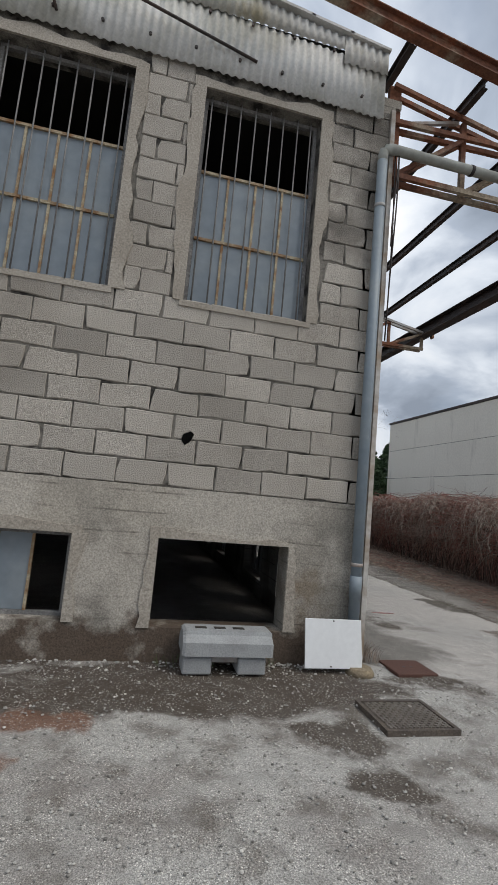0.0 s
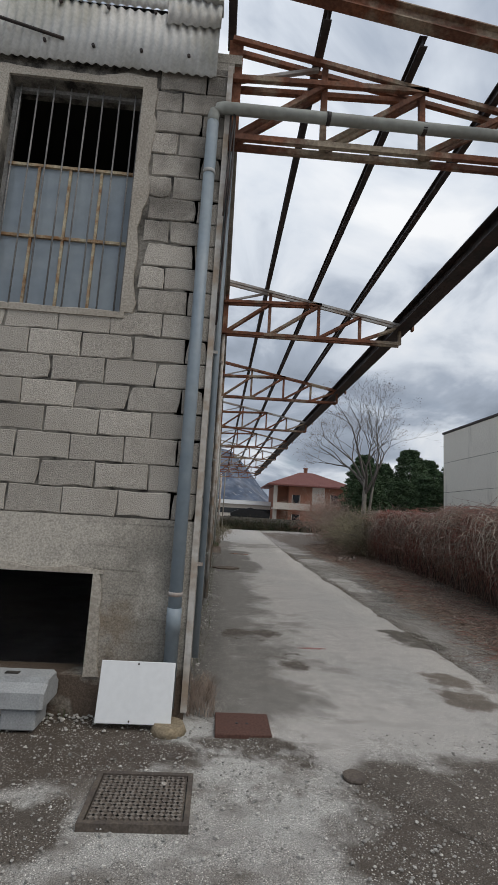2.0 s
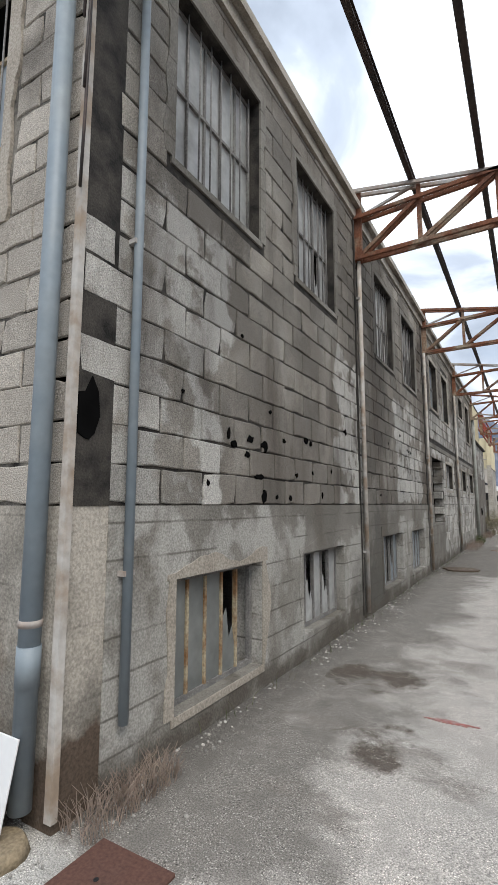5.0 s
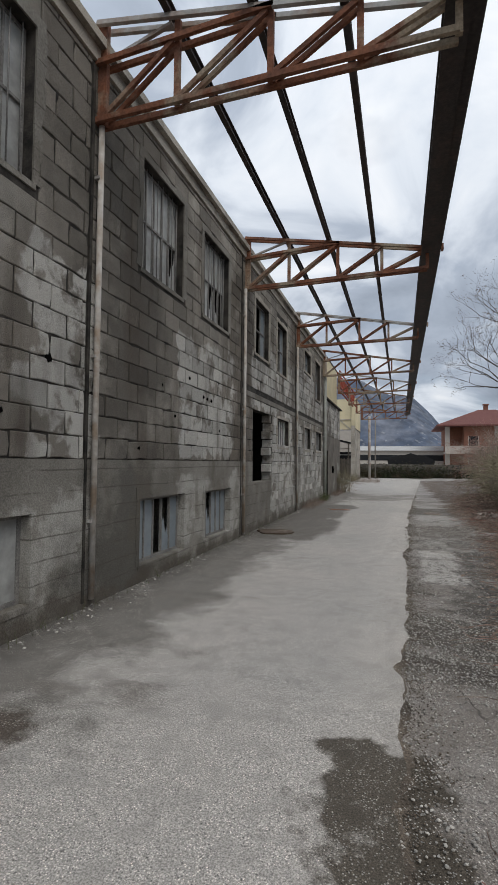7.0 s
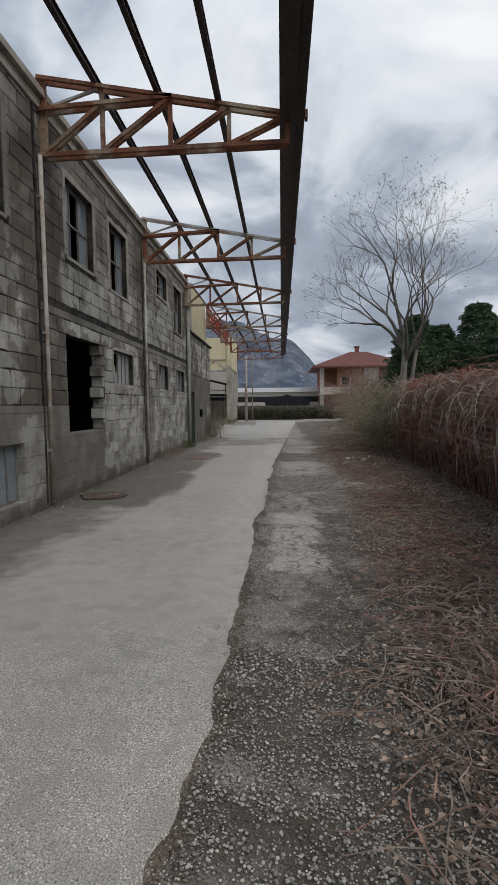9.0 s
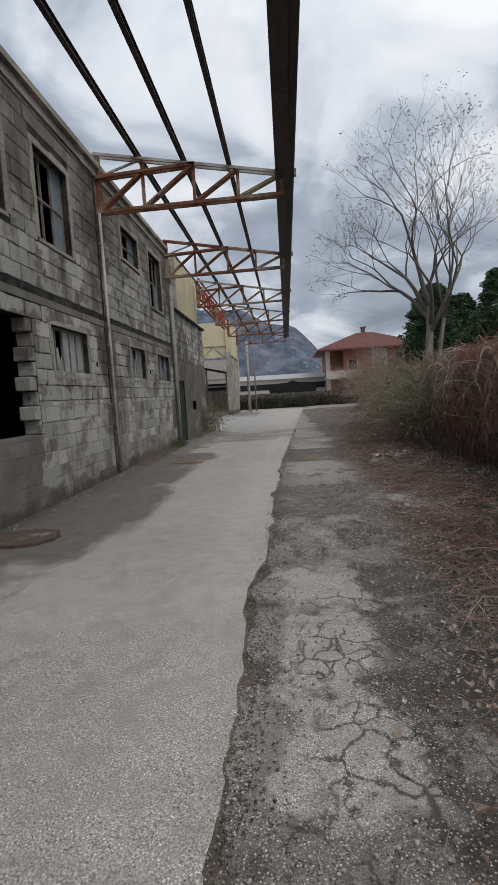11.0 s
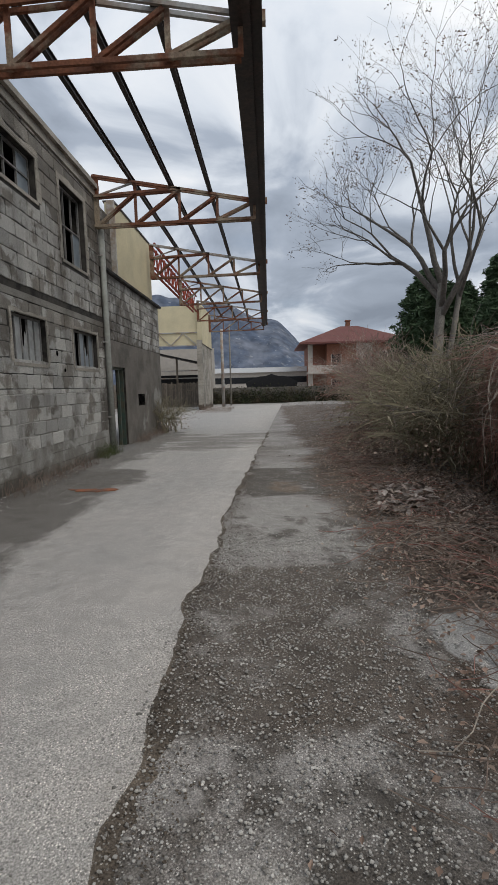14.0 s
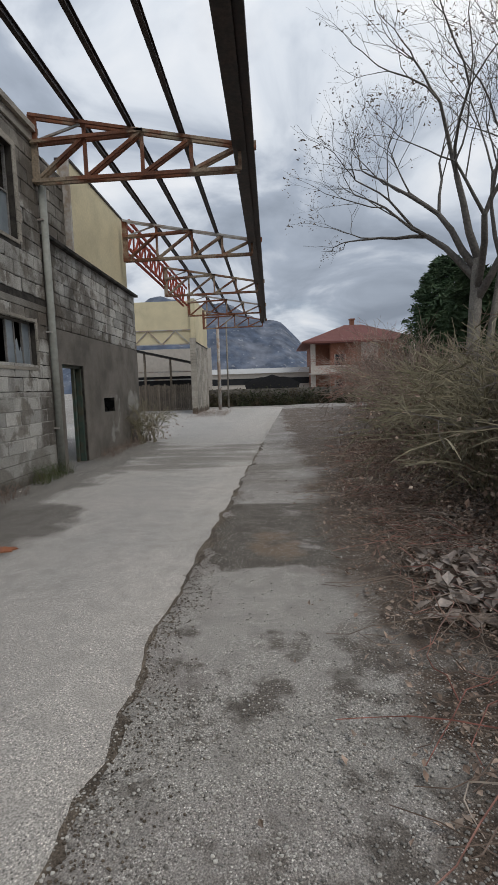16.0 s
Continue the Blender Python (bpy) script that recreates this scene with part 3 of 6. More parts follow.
def tube(bm, pts, r, n=10, r_end=None):
    """A round pipe through the points, closed at both ends."""
    pts = [Vector(p) for p in pts]
    rings = []
    for i, p in enumerate(pts):
        d = (pts[min(i + 1, len(pts) - 1)] - pts[max(i - 1, 0)]).normalized()
        ref = Vector((0, 0, 1)) if abs(d.z) < 0.8 else Vector((0, 1, 0))
        s = d.cross(ref).normalized()
        u = s.cross(d)
        rr = r if r_end is None else r + (r_end - r) * i / (len(pts) - 1)
        rings.append([bm.verts.new(p + (s * math.cos(a) + u * math.sin(a)) * rr) for a in [2 * math.pi * k / n for k in range(n)]])
    for a, b in zip(rings, rings[1:]):
        for k in range(n):
            f = bm.faces.new((a[k], a[(k + 1) % n], b[(k + 1) % n], b[k]))
            f.smooth = True
    bm.faces.new(rings[0][::-1]); bm.faces.new(rings[-1])


def mesh_of(bm, name, material):
    bmesh.ops.recalc_face_normals(bm, faces=bm.faces)
    me = bpy.data.meshes.new(name)
    bm.to_mesh(me); bm.free()
    me.materials.append(material)
    return me


def part(name, bm, material, parent=None, label=""):
    ob = new(name, mesh_of(bm, name, material))
    if parent:
        ob.parent = parent
        ob.matrix_parent_inverse = parent.matrix_world.inverted()
    if label:
        ob["label"] = label
    return ob


def thing(name, label, category, at=(0, 0, 0), group="", kind=""):
    ob = new(name)
    ob.location = at
    ob.matrix_world = Matrix.Translation(at)
    ob.empty_display_size = 0.1
    return tagged(ob, label, category, group, kind)


def solid(name, label, category, boxes, material, kind="", group="", parent=None):
    bm = bmesh.new()
    for b in boxes:
        box(bm, *b)
    ob = part(name, bm, material, parent)
    return tagged(ob, label, category, group, kind)


def raw(name, verts, faces, material, label="", category="", kind="", parent=None, smooth=False):
    me = bpy.data.meshes.new(name)
    me.from_pydata(verts, [], faces)
    me.materials.append(material)
    if smooth:
        me.polygons.foreach_set("use_smooth", [True] * len(me.polygons))
    ob = new(name, me)
    if parent:
        ob.parent = parent
        ob.matrix_parent_inverse = parent.matrix_world.inverted()
    return tagged(ob, label, category, "", kind)


def panels(u0, u1, z0, z1, holes):
    """The rectangle u0..u1, z0..z1 cut into rectangles that leave the holes (u0, u1, z0, z1) free."""
    us = sorted({u0, u1, *[min(max(h[i], u0), u1) for h in holes for i in (0, 1)]})
    out = []
    for a, b in zip(us, us[1:]):
        mid, z = (a + b) / 2, z0
        for h in sorted((h for h in holes if h[0] < mid < h[1]), key=lambda h: h[2]):
            if min(h[2], z1) > z:
                out.append((a, b, z, min(h[2], z1)))
            z = max(z, h[3])
        if z < z1:
            out.append((a, b, z, z1))
    return out

# ---- ground ----
FY = 0.38           # plane of the gable wall
LAST_TRUSS = 42.5


def build_ground():
    xs = [-3000, -400, -60] + [-14 + 0.5 * i for i in range(61)] + [60, 400, 3000]
    ys = [-3000, -300, -40] + [-10 + 0.5 * i for i in range(141)] + [120, 500, 3000]
    verts, faces = [], []
    for y in ys:
        for x in xs:
            z = 0.012 * noise.noise((x * 0.6, y * 0.6, 0.3)) + 0.006 * noise.noise((x * 2.1, y * 2.1, 3.0))
            if x > 5.2:
                z += 0.10 * min(1, (x - 5.2) / 1.5) * (0.6 + noise.noise((x, y, 7)))
            verts.append((x, y, z - 0.015 if abs(x) < 50 and -12 < y < 62 else -0.02))
    w = len(xs)
    for j in range(len(ys) - 1):
        for i in range(w - 1):
            faces.append((j * w + i, j * w + i + 1, (j + 1) * w + i + 1, (j + 1) * w + i))
    raw("ground", verts, faces, M_GROUND, "worn grey asphalt yard with gravel and damp stains", "ground", "structure", smooth=True)


def lane_edge(y):
    """x of the ragged edge of the newer asphalt layer: it drifts outwards, with a few broken-out bays."""
    base = 3.17 + 0.018 * (y - 4) + (0.03 * (y - 17) if y > 17 else 0.0)
    for at, width, depth in ((4.93, 0.10, 0.09), (9.6, 0.7, 0.07), (13.2, 0.28, 0.12), (15.35, 0.3, 0.06)):
        base -= depth * math.exp(-((y - at) / width) ** 2)
    return base + 0.035 * noise.noise((5.0, y * 1.1, 0.2)) + 0.045 * noise.noise((2.0, y * 3.1, 0.9)) + 0.02 * noise.noise((2.0, y * 11, 0.4))


def build_lane():
    """The paler asphalt layer, about a centimetre thick, with a broken right edge and a ragged near end."""
    verts, faces, ys = [], [], []
    y = -1.2
    while y < 50:
        ys.append(y)
        y += 0.06 if y < 26 else 0.4
    cols = 7
    for y in ys:
        e = lane_edge(y)
        if y < 3:
            e = 3.05 + (lane_edge(y) - 3.05) + max(0, 1.2 - y) * 0.15
        w = max(0.02, min(1.0, (y + 1.2) / 1.8))
        left = -0.05 if y < 26 else -0.05 - min(6, (y - 26) * 1.2)
        mid = 1.9
        l, r = mid + (left - mid) * w + 0.2 * noise.noise((9, y * 1.3, 0)) * (1 - w), mid + (e - mid) * w
        for k in range(cols):
            t = k / (cols - 1)
            x = l + (r - l) * t
            zz = 0.012 * noise.noise((x * 0.6, y * 0.6, 0.3)) + 0.006 * noise.noise((x * 2.1, y * 2.1, 3.0)) - 0.015
            verts.append((x, y, zz + (0.014 if 0 < k < cols - 1 else 0.011)))
        verts.append((r + 0.012, y, -0.05))
        verts.append((l - 0.012, y, -0.05))
    w = cols + 2
    for j in range(len(ys) - 1):
        a, b = j * w, (j + 1) * w
        for k in range(cols - 1):
            faces.append((a + k, a + k + 1, b + k + 1, b + k))
        faces.append((a + cols - 1, a + cols, b + cols, b + cols - 1))
        faces.append((a + cols + 1, a, b, b + cols + 1))
    raw("road", verts, faces, M_LANE, "pale grey asphalt lane with a crumbling edge", "road", "structure", smooth=True)


build_ground()
build_lane()


def build_soil_strip():
    """Dark soil and broken bits gathered along the ragged edge of the lane."""
    verts, faces, y = [], [], 2.0
    while y < 26:
        e = lane_edge(y)
        w = max(0.02, 0.05 + 0.12 * noise.noise((4.0, y * 0.55, 8.0)) + 0.13 * noise.noise((4.0, y * 2.7, 3.0)) + 0.06 * noise.noise((1.0, y * 11, 3.0)))
        for x in (e - 0.03, e + w * 0.5, e + w):
            zz = 0.012 * noise.noise((x * 0.6, y * 0.6, 0.3)) + 0.006 * noise.noise((x * 2.1, y * 2.1, 3.0)) - 0.015
            verts.append((x, y, zz + (0.006 if x < e + w else -0.001)))
        y += 0.05
    for j in range(len(verts) // 3 - 1):
        for k in range(2):
            faces.append((j * 3 + k, j * 3 + k + 1, j * 3 + k + 4, j * 3 + k + 3))
    raw("soil_strip", verts, faces, M_SOIL, "dark soil gathered along the edge of the lane", "soil", "structure", smooth=True)


build_soil_strip()

# ---- the block building ----
T_END = 21.4
WALL_TOP = 6.12
FAC_HOLES = [(-2.10, -0.84, 3.37, 5.67), (-4.10, -2.82, 3.37, 5.67), (-2.08, -0.83, 0.29, 1.08), (-4.10, -2.84, 0.32, 1.07), (-6.2, -4.95, 3.37, 5.67), (-6.2, -4.95, 0.32, 1.07)]
UP = [(1.16, 2.43, 4.05, 5.52), (3.28, 4.48, 4.05, 5.50), (6.40, 7.60, 4.03, 5.48), (8.40, 9.62, 4.03, 5.46),
      (11.43, 12.58, 4.06, 5.33), (13.45, 14.56, 4.00, 5.36), (17.22, 18.45, 4.75, 5.45), (19.40, 20.60, 4.05, 5.52)]
LOW = [(1.27, 2.45, 0.20, 1.06), (3.33, 4.57, 0.25, 1.05), (6.45, 7.75, 0.21, 1.05), (8.57, 9.82, 0.22, 1.03),
       (13.50, 14.85, 1.96, 2.73), (17.27, 18.42, 1.98, 2.75), (19.60, 20.93, 1.98, 2.76)]
BREACH = (11.28, 12.96, 1.07, 2.77)
DOORWAY = (21.90, 22.98, -0.1, 2.09)
ANNEX_HOLE = (24.15, 24.95, 1.02, 1.37)
SIDE_HOLES = UP + LOW + [BREACH]
BEAM_TOP = 1.55


def facade_slab(name, label, holes, z0, z1, depth0, depth1, material, x0=-8.0, x1=0.0):
    return solid(name, label, "wall", [(a, b, depth0, depth1, c, d) for a, b, c, d in panels(x0, x1, z0, z1, holes)], material, "structure")


def side_slab(name, label, holes, y0, y1, z0, z1, depth0, depth1, material):
    return solid(name, label, "wall", [(depth0, depth1, a, b, c, d) for a, b, c, d in panels(y0, y1, z0, z1, holes)], material, "structure")


wall_south = facade_slab("wall_south", "grey concrete block gable wall with open joints", FAC_HOLES, BEAM_TOP, 6.0, FY + 0.012, FY + 0.28, M_MORTAR_LIGHT, x1=-0.012)
base_south = facade_slab("wall_south_base", "cast concrete wall base with board marks", FAC_HOLES, -0.1, BEAM_TOP, FY - 0.004, FY + 0.28, M_BEAM, x1=-0.006)
wall_east = side_slab("wall_east", "long block wall dark with damp and soot", SIDE_HOLES, FY + 0.28, T_END, BEAM_TOP, WALL_TOP - 0.22, -0.28, -0.012, M_MORTAR)
base_east = side_slab("wall_east_base", "stained cast concrete base of the long wall", SIDE_HOLES, FY + 0.28, T_END, -0.1, BEAM_TOP, -0.28, 0.003, M_BEAM_SIDE)
solid("wall_corner", "concrete corner post", "wall", [(-0.28, -0.0, FY + 0.012, FY + 0.28, BEAM_TOP, 6.0)], M_MORTAR, "structure")
solid("roof_edge", "dark grey concrete eaves edge", "roof edge", [(-0.4, 0.03, FY, T_END, WALL_TOP - 0.22, WALL_TOP - 0.06), (-0.45, 0.10, FY, T_END, WALL_TOP - 0.06, WALL_TOP + 0.04)], M_BEAM, "structure")
# room shell added so that openings read dark, its surfaces painted near black
solid("roof", "flat roof deck painted near black to darken the room", "roof", [(-12.0, -0.45, FY, T_END, WALL_TOP - 0.1, WALL_TOP + 0.02)], M_INSIDE, "structure")
solid("floor", "inside floor painted near black for the unlit room", "floor", [(-11.7, -0.28, FY + 0.28, 27.0, -0.12, -0.05)], M_INSIDE, "structure")
solid("wall_west", "added inside wall painted near black for the unlit room", "wall", [(-12.0, -11.7, FY, T_END, -0.1, WALL_TOP - 0.1)], M_INSIDE, "structure")
solid("wall_cross", "added cross wall painted near black for the unlit room", "wall", [(-11.7, -0.28, T_END - 0.25, T_END, -0.1, WALL_TOP - 0.1)], M_INSIDE, "structure")
solid("wall_south_far", "unseen far gable wall painted near black", "wall", [(-12.0, -8.0, FY, FY + 0.28, -0.1, 6.0)], M_INSIDE, "structure")

solid("trim_band", "cast concrete band between the storeys", "band", [(-0.02, 0.003, 10.46, T_END, 2.984, 3.096)], M_BEAM_SIDE, "structure")

# annex with the doorway
AN_END, AN_TOP = 27.3, 4.36
side_slab("wall_annex", "block wall of the annex, dark with damp", [DOORWAY, ANNEX_HOLE], T_END, AN_END, -0.1, AN_TOP, -0.28, -0.012, M_MORTAR)
solid("wall_annex_end", "end of the annex block wall", "wall", [(-0.45, -0.28, AN_END - 0.25, AN_END, -0.1, AN_TOP)], M_BEAM, "structure")
side_slab("base_annex", "rendered base of the annex wall", [DOORWAY, ANNEX_HOLE], T_END, AN_END, -0.1, 2.75, -0.012, 0.004, M_ANNEX)
solid("trim_annex", "dark tiled ledge on the annex wall", "ledge", [(-0.4, 0.10, T_END + 0.1, AN_END + 0.1, AN_TOP, AN_TOP + 0.06)], M_MORTAR, "structure")
solid("wall_annex_upper", "upper block wall over the annex", "wall", [(-0.55, -0.27, T_END, 23.15, AN_TOP + 0.06, 6.1)], M_MORTAR, "structure")
solid("wall_cream", "cream rendered upper wall", "wall", [(-0.40, -0.16, 23.24, AN_END - 0.1, AN_TOP + 0.06, 6.5)], M_CREAM, "structure")
solid("trim_cream_post", "pale upright edge of the cream wall", "post", [(-0.32, -0.12, 23.15, 23.24, AN_TOP + 0.06, 6.52)], M_PALE, "structure")
solid("trim_cream_top", "dark metal coping of the cream wall", "coping", [(-0.44, -0.13, 23.24, AN_END, 6.5, 6.55)], M_DARK, "structure")

# lintels, reveals and plaster borders
def border(name, label, axis, hole, w, proud, material, sill=True, sides=(1, 1)):
    """A rough plaster border round an opening, made of four uneven boards of plaster."""
    a, b, c, d = hole[0] - 0.004, hole[1] + 0.004, hole[2] - 0.004, hole[3] + 0.004
    bm = bmesh.new()
    strips = []
    if sides[0]:
        strips.append((a - w, a, c, d))
    if sides[1]:
        strips.append((b, b + w, c, d))
    strips.append((a - w, b + w, d, d + w * 0.9))
    if sill:
        strips.append((a - w * 0.3, b + w * 0.3, c - 0.055, c))
    for s in strips:
        n = max(2, int((s[3] - s[2] if s[3] - s[2] > s[1] - s[0] else s[1] - s[0]) / 0.09))
        vert = s[3] - s[2] > s[1] - s[0]
        prev = None
        for k in range(n + 1):
            t = k / n
            j0, j1 = [0.09 * noise.noise((a + k * 0.23, c, 3.0 * q)) + random.uniform(-0.012, 0.012) for q in (1, 2)]
            if vert:
                z = s[2] + (s[3] - s[2]) * t
                p, q = (s[0] + (j0 if s[1] == a else 0), z), (s[1] + (j1 if s[0] == b else 0), z)
            else:
                u = s[0] + (s[1] - s[0]) * t
                p, q = (u, s[2]), (u, s[3] + (j1 if s[2] == d else 0))
            pts = []
            for (u, z) in (p, q):
                for dd in (proud, -0.03):
                    pts.append((u, FY - dd, z) if axis == "x" else (dd, u, z))
            ring = [bm.verts.new(x) for x in (pts[0], pts[2], pts[3], pts[1])]
            if prev:
                for i in range(4):
                    bm.faces.new((prev[i], prev[(i + 1) % 4], ring[(i + 1) % 4], ring[i]))
            else:
                bm.faces.new(ring[::-1])
            prev = ring
        bm.faces.new(prev)
    return tagged(part(name, bm, material), label, "trim", "", "structure")


for h in FAC_HOLES[:2] + FAC_HOLES[4:5]:
    border("trim_window", "rough cement border round a barred window", "x", h, 0.125, 0.012, M_PLASTER)
for h in FAC_HOLES[2:4]:
    border("trim_window", "pale cement border round a low opening", "x", h, 0.08, 0.022, M_PLASTER, sill=False)
for h in UP:
    border("trim_window", "cement border round an upper window", "y", h, 0.11, 0.006, M_BEAM_SIDE if h[0] < 10 else M_BEAM, sides=(1, 1))
for h in LOW[:4]:
    border("trim_window", "pale cement border round a low window", "y", h, 0.085, 0.012, M_PLASTER if h[0] < 3 else M_BEAM_SIDE)
for h in LOW[4:]:
    border("trim_window", "grey cement border round a window", "y", h, 0.06, 0.01, M_BEAM)


# ---- windows ----
def window(name, label, axis, hole, depth, cols, rows, bars, pane_mat, pane_rows, missing=(), broken=(), bar_mat=None, jamb=0.04, glazing=None):
    """A steel window: frame, mullions, panes one by one, and upright guard bars with cross rails in front."""
    a, b, c, d = hole
    w = thing(name, label, "window", ((a + b) / 2, FY + depth, c) if axis == "x" else (-depth, (a + b) / 2, c), kind="structure")

    def place(bm, u0, u1, o0, o1, z0, z1):
        # o: how far inside the face of the wall
        if axis == "x":
            box(bm, u0, u1, FY + o0, FY + o1, z0, z1)
        else:
            box(bm, -o1, -o0, u0, u1, z0, z1)
    bm = bmesh.new()
    place(bm, a, a + jamb, depth, depth + 0.04, c, d); place(bm, b - jamb, b, depth, depth + 0.04, c, d)
    place(bm, a + jamb, b - jamb, depth, depth + 0.04, c, c + jamb); place(bm, a + jamb, b - jamb, depth, depth + 0.04, d - jamb, d)
    part("window_frame", bm, M_BAR_DARK, w)
    zs = [c + jamb + (d - c - 2 * jamb) * r for r in rows]
    us = [a + jamb + (b - a - 2 * jamb) * k / cols for k in range(cols + 1)]
    for z in zs[1:-1]:
        bm = bmesh.new(); place(bm, a + jamb, b - jamb, depth - 0.012, depth + 0.03, z - 0.014, z + 0.014)
        part("rail", bm, glazing or M_BAR, w)
    for u in us[1:-1]:
        bm = bmesh.new(); place(bm, u - 0.012, u + 0.012, depth - 0.006, depth + 0.03, zs[0], zs[pane_rows])
        part("mullion", bm, glazing or M_BAR, w)
    for j in range(pane_rows):
        for i in range(cols):
            if (i, j) in missing:
                continue
            bm = bmesh.new()
            u0, u1, z0, z1 = us[i] + 0.002, us[i + 1] - 0.002, zs[j] + 0.002, zs[j + 1] - 0.002
            if (i, j) in broken:
                # a pane with its upper corner broken away in a jagged line
                side = (i + j) % 2
                pts = [(u0, z0), (u1, z0)]
                hgt = z1 - z0
                cuts = [0.95, 0.55, 0.62, 0.3, 0.42, 0.2] if side else [0.25, 0.38, 0.3, 0.7, 0.6, 0.97]
                for k in range(5, -1, -1):
                    pts.append((u0 + (u1 - u0) * k / 5, z0 + hgt * cuts[k]))
                vs = []
                for o in (depth + 0.012, depth + 0.018):
                    vs.append([bm.verts.new((u, FY + o, z) if axis == "x" else (-o, u, z)) for u, z in pts])
                bm.faces.new(vs[0]); bm.faces.new(vs[1][::-1])
                for k in range(len(pts)):
                    bm.faces.new((vs[0][k], vs[0][(k + 1) % len(pts)], vs[1][(k + 1) % len(pts)], vs[1][k]))
            else:
                place(bm, u0, u1, depth + 0.012, depth + 0.018, z0, z1)
            part("pane", bm, pane_mat, w)
    for k in range(bars):
        u = a + (b - a) * (k + 0.5) / bars
        bm = bmesh.new()
        lean = random.uniform(-0.008, 0.008)
        o = depth - 0.035
        p, q = ((u, FY + o, c), (u + lean, FY + o, d)) if axis == "x" else ((-o, u, c), (-o, u + lean, d))
        tube(bm, [p, q], 0.008, 6)
        part("bar", bm, bar_mat or M_BAR_DARK, w)
    return w


window("window_1", "barred steel window with grey frosted panes and open top", "x", FAC_HOLES[0], 0.13, 4, (0, 0.31, 0.64, 1), 8, M_PANE, 2)
window("window_2", "barred steel window with one holed grey pane", "x", FAC_HOLES[1], 0.13, 4, (0, 0.33, 0.66, 1), 8, M_PANE, 2, broken=())
window("window_3", "barred steel window", "x", FAC_HOLES[4], 0.13, 4, (0, 0.33, 0.66, 1), 8, M_PANE, 2)
window("window_4", "low opening half closed by grey metal sheets", "x", FAC_HOLES[3], 0.16, 4, (0, 1.0), 0, M_PANE, 1, missing=((3, 0),))
LOOKS = [("barred window with whitened panes", 5, 8, M_PANE_WHITE, (), ()), ("barred window with broken whitened panes", 5, 8, M_PANE_WHITE, (), ((3, 0),)),
         ("barred window with some panes missing", 5, 8, M_PANE_WHITE, (), ((4, 0),)), ("barred window with broken panes", 5, 8, M_PANE_WHITE, ((4, 0),), ((2, 0), (3, 0))),
         ("steel window with open casements", 3, 0, M_PANE, ((1, 0), (1, 1)), ()), ("empty steel window", 3, 0, M_PANE, ((0, 0), (0, 1), (1, 0), (1, 1)), ()),
         ("small empty window", 3, 0, M_PANE, ((0, 0), (1, 0), (0, 1), (1, 1)), ()), ("steel window without glass", 3, 0, M_PANE, ((0, 0), (1, 0), (1, 1), (0, 1), (2, 1)), ())]
for i, (h, (lab, cols, bars, pm, miss, brk)) in enumerate(zip(UP, LOOKS)):
    window("window_%d" % (5 + i), lab, "y", h, 0.12, cols, (0, 0.5, 1), bars, pm, 2, miss, brk, glazing=M_BAR_DARK)
LOWLOOK = [(5, ((4, 0),), ((3, 0),), M_PANE_GREY), (5, ((0, 0),), ((1, 0), (3, 0)), M_PANE_WHITE), (5, ((2, 0),), ((3, 0),), M_PANE), (5, (), ((1, 0),), M_PANE),
           (5, (), ((1, 0),), M_PANE_WHITE), (5, ((0, 0),), ((2, 0),), M_PANE_WHITE), (5, ((1, 0),), ((3, 0),), M_PANE)]
for i, (h, (cols, miss, brk, pm)) in enumerate(zip(LOW, LOWLOOK)):
    window("window_%d" % (13 + i), "low steel window with broken dirty panes", "y", h, 0.10, cols, (0, 1), 0, pm, 1, miss, brk, glazing=M_BAR if i == 0 else M_BAR_DARK)

# corrugated gable sheeting
def corrugated(name, label, x0, x1, zb, zt0, zt1, y):
    """Fibre-cement sheet with upright waves; the top edge runs from zt0 at x0 to zt1 at x1."""
    verts, faces = [], []
    n = int((x1 - x0) / 0.011)
    for i in range(n + 1):
        x = x0 + (x1 - x0) * i / n
        yy = y - 0.012 * math.sin(2 * math.pi * x / 0.088)
        zt = zt0 + (zt1 - zt0) * i / n
        rag = 0.008 * noise.noise((x * 9, 1, 2))
        for o in (0, 0.007):
            verts += [(x, yy + o, zb + rag), (x, yy + o, zt)]
    for i in range(n):
        a, b = i * 4, i * 4 + 4
        faces += [(a, b, b + 1, a + 1), (a + 3, b + 3, b + 2, a + 2), (a, a + 2, b + 2, b), (a + 1, b + 1, b + 3, a + 3)]
    return raw(name, verts, faces, M_SHEET, label, "sheet", smooth=True)


sheet = corrugated("corrugated_sheet", "off-white corrugated fibre-cement sheet with bolts", -4.3, -0.14, 5.84, 6.62, 6.46, FY - 0.045)
corrugated("corrugated_sheet", "yellowed corrugated fibre-cement sheet with lichen along the verge", -4.3, -0.62, 6.52, 7.20, 6.66, FY - 0.062)
corrugated("corrugated_sheet", "off-white corrugated fibre-cement corner sheet", -0.66, -0.13, 6.36, 6.70, 6.62, FY - 0.075)
for k in range(9):
    for zz in (6.0, 6.45):
        bm = bmesh.new()
        x = -4.1 + 0.46 * k + 0.1 * (zz > 6.2)
        tube(bm, [(x, FY - 0.05, zz + 0.02), (x, FY - 0.075, zz + 0.02)], 0.016, 8)
        part("bolt", bm, M_DARK, sheet, "dark bolt cap")
corrugated("corrugated_sheet", "off-white corrugated fibre-cement sheet", -8.0, -4.32, 5.84, 7.7, 7.18, FY - 0.045)
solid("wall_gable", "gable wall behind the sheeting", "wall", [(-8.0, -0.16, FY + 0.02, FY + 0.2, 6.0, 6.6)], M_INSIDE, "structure")
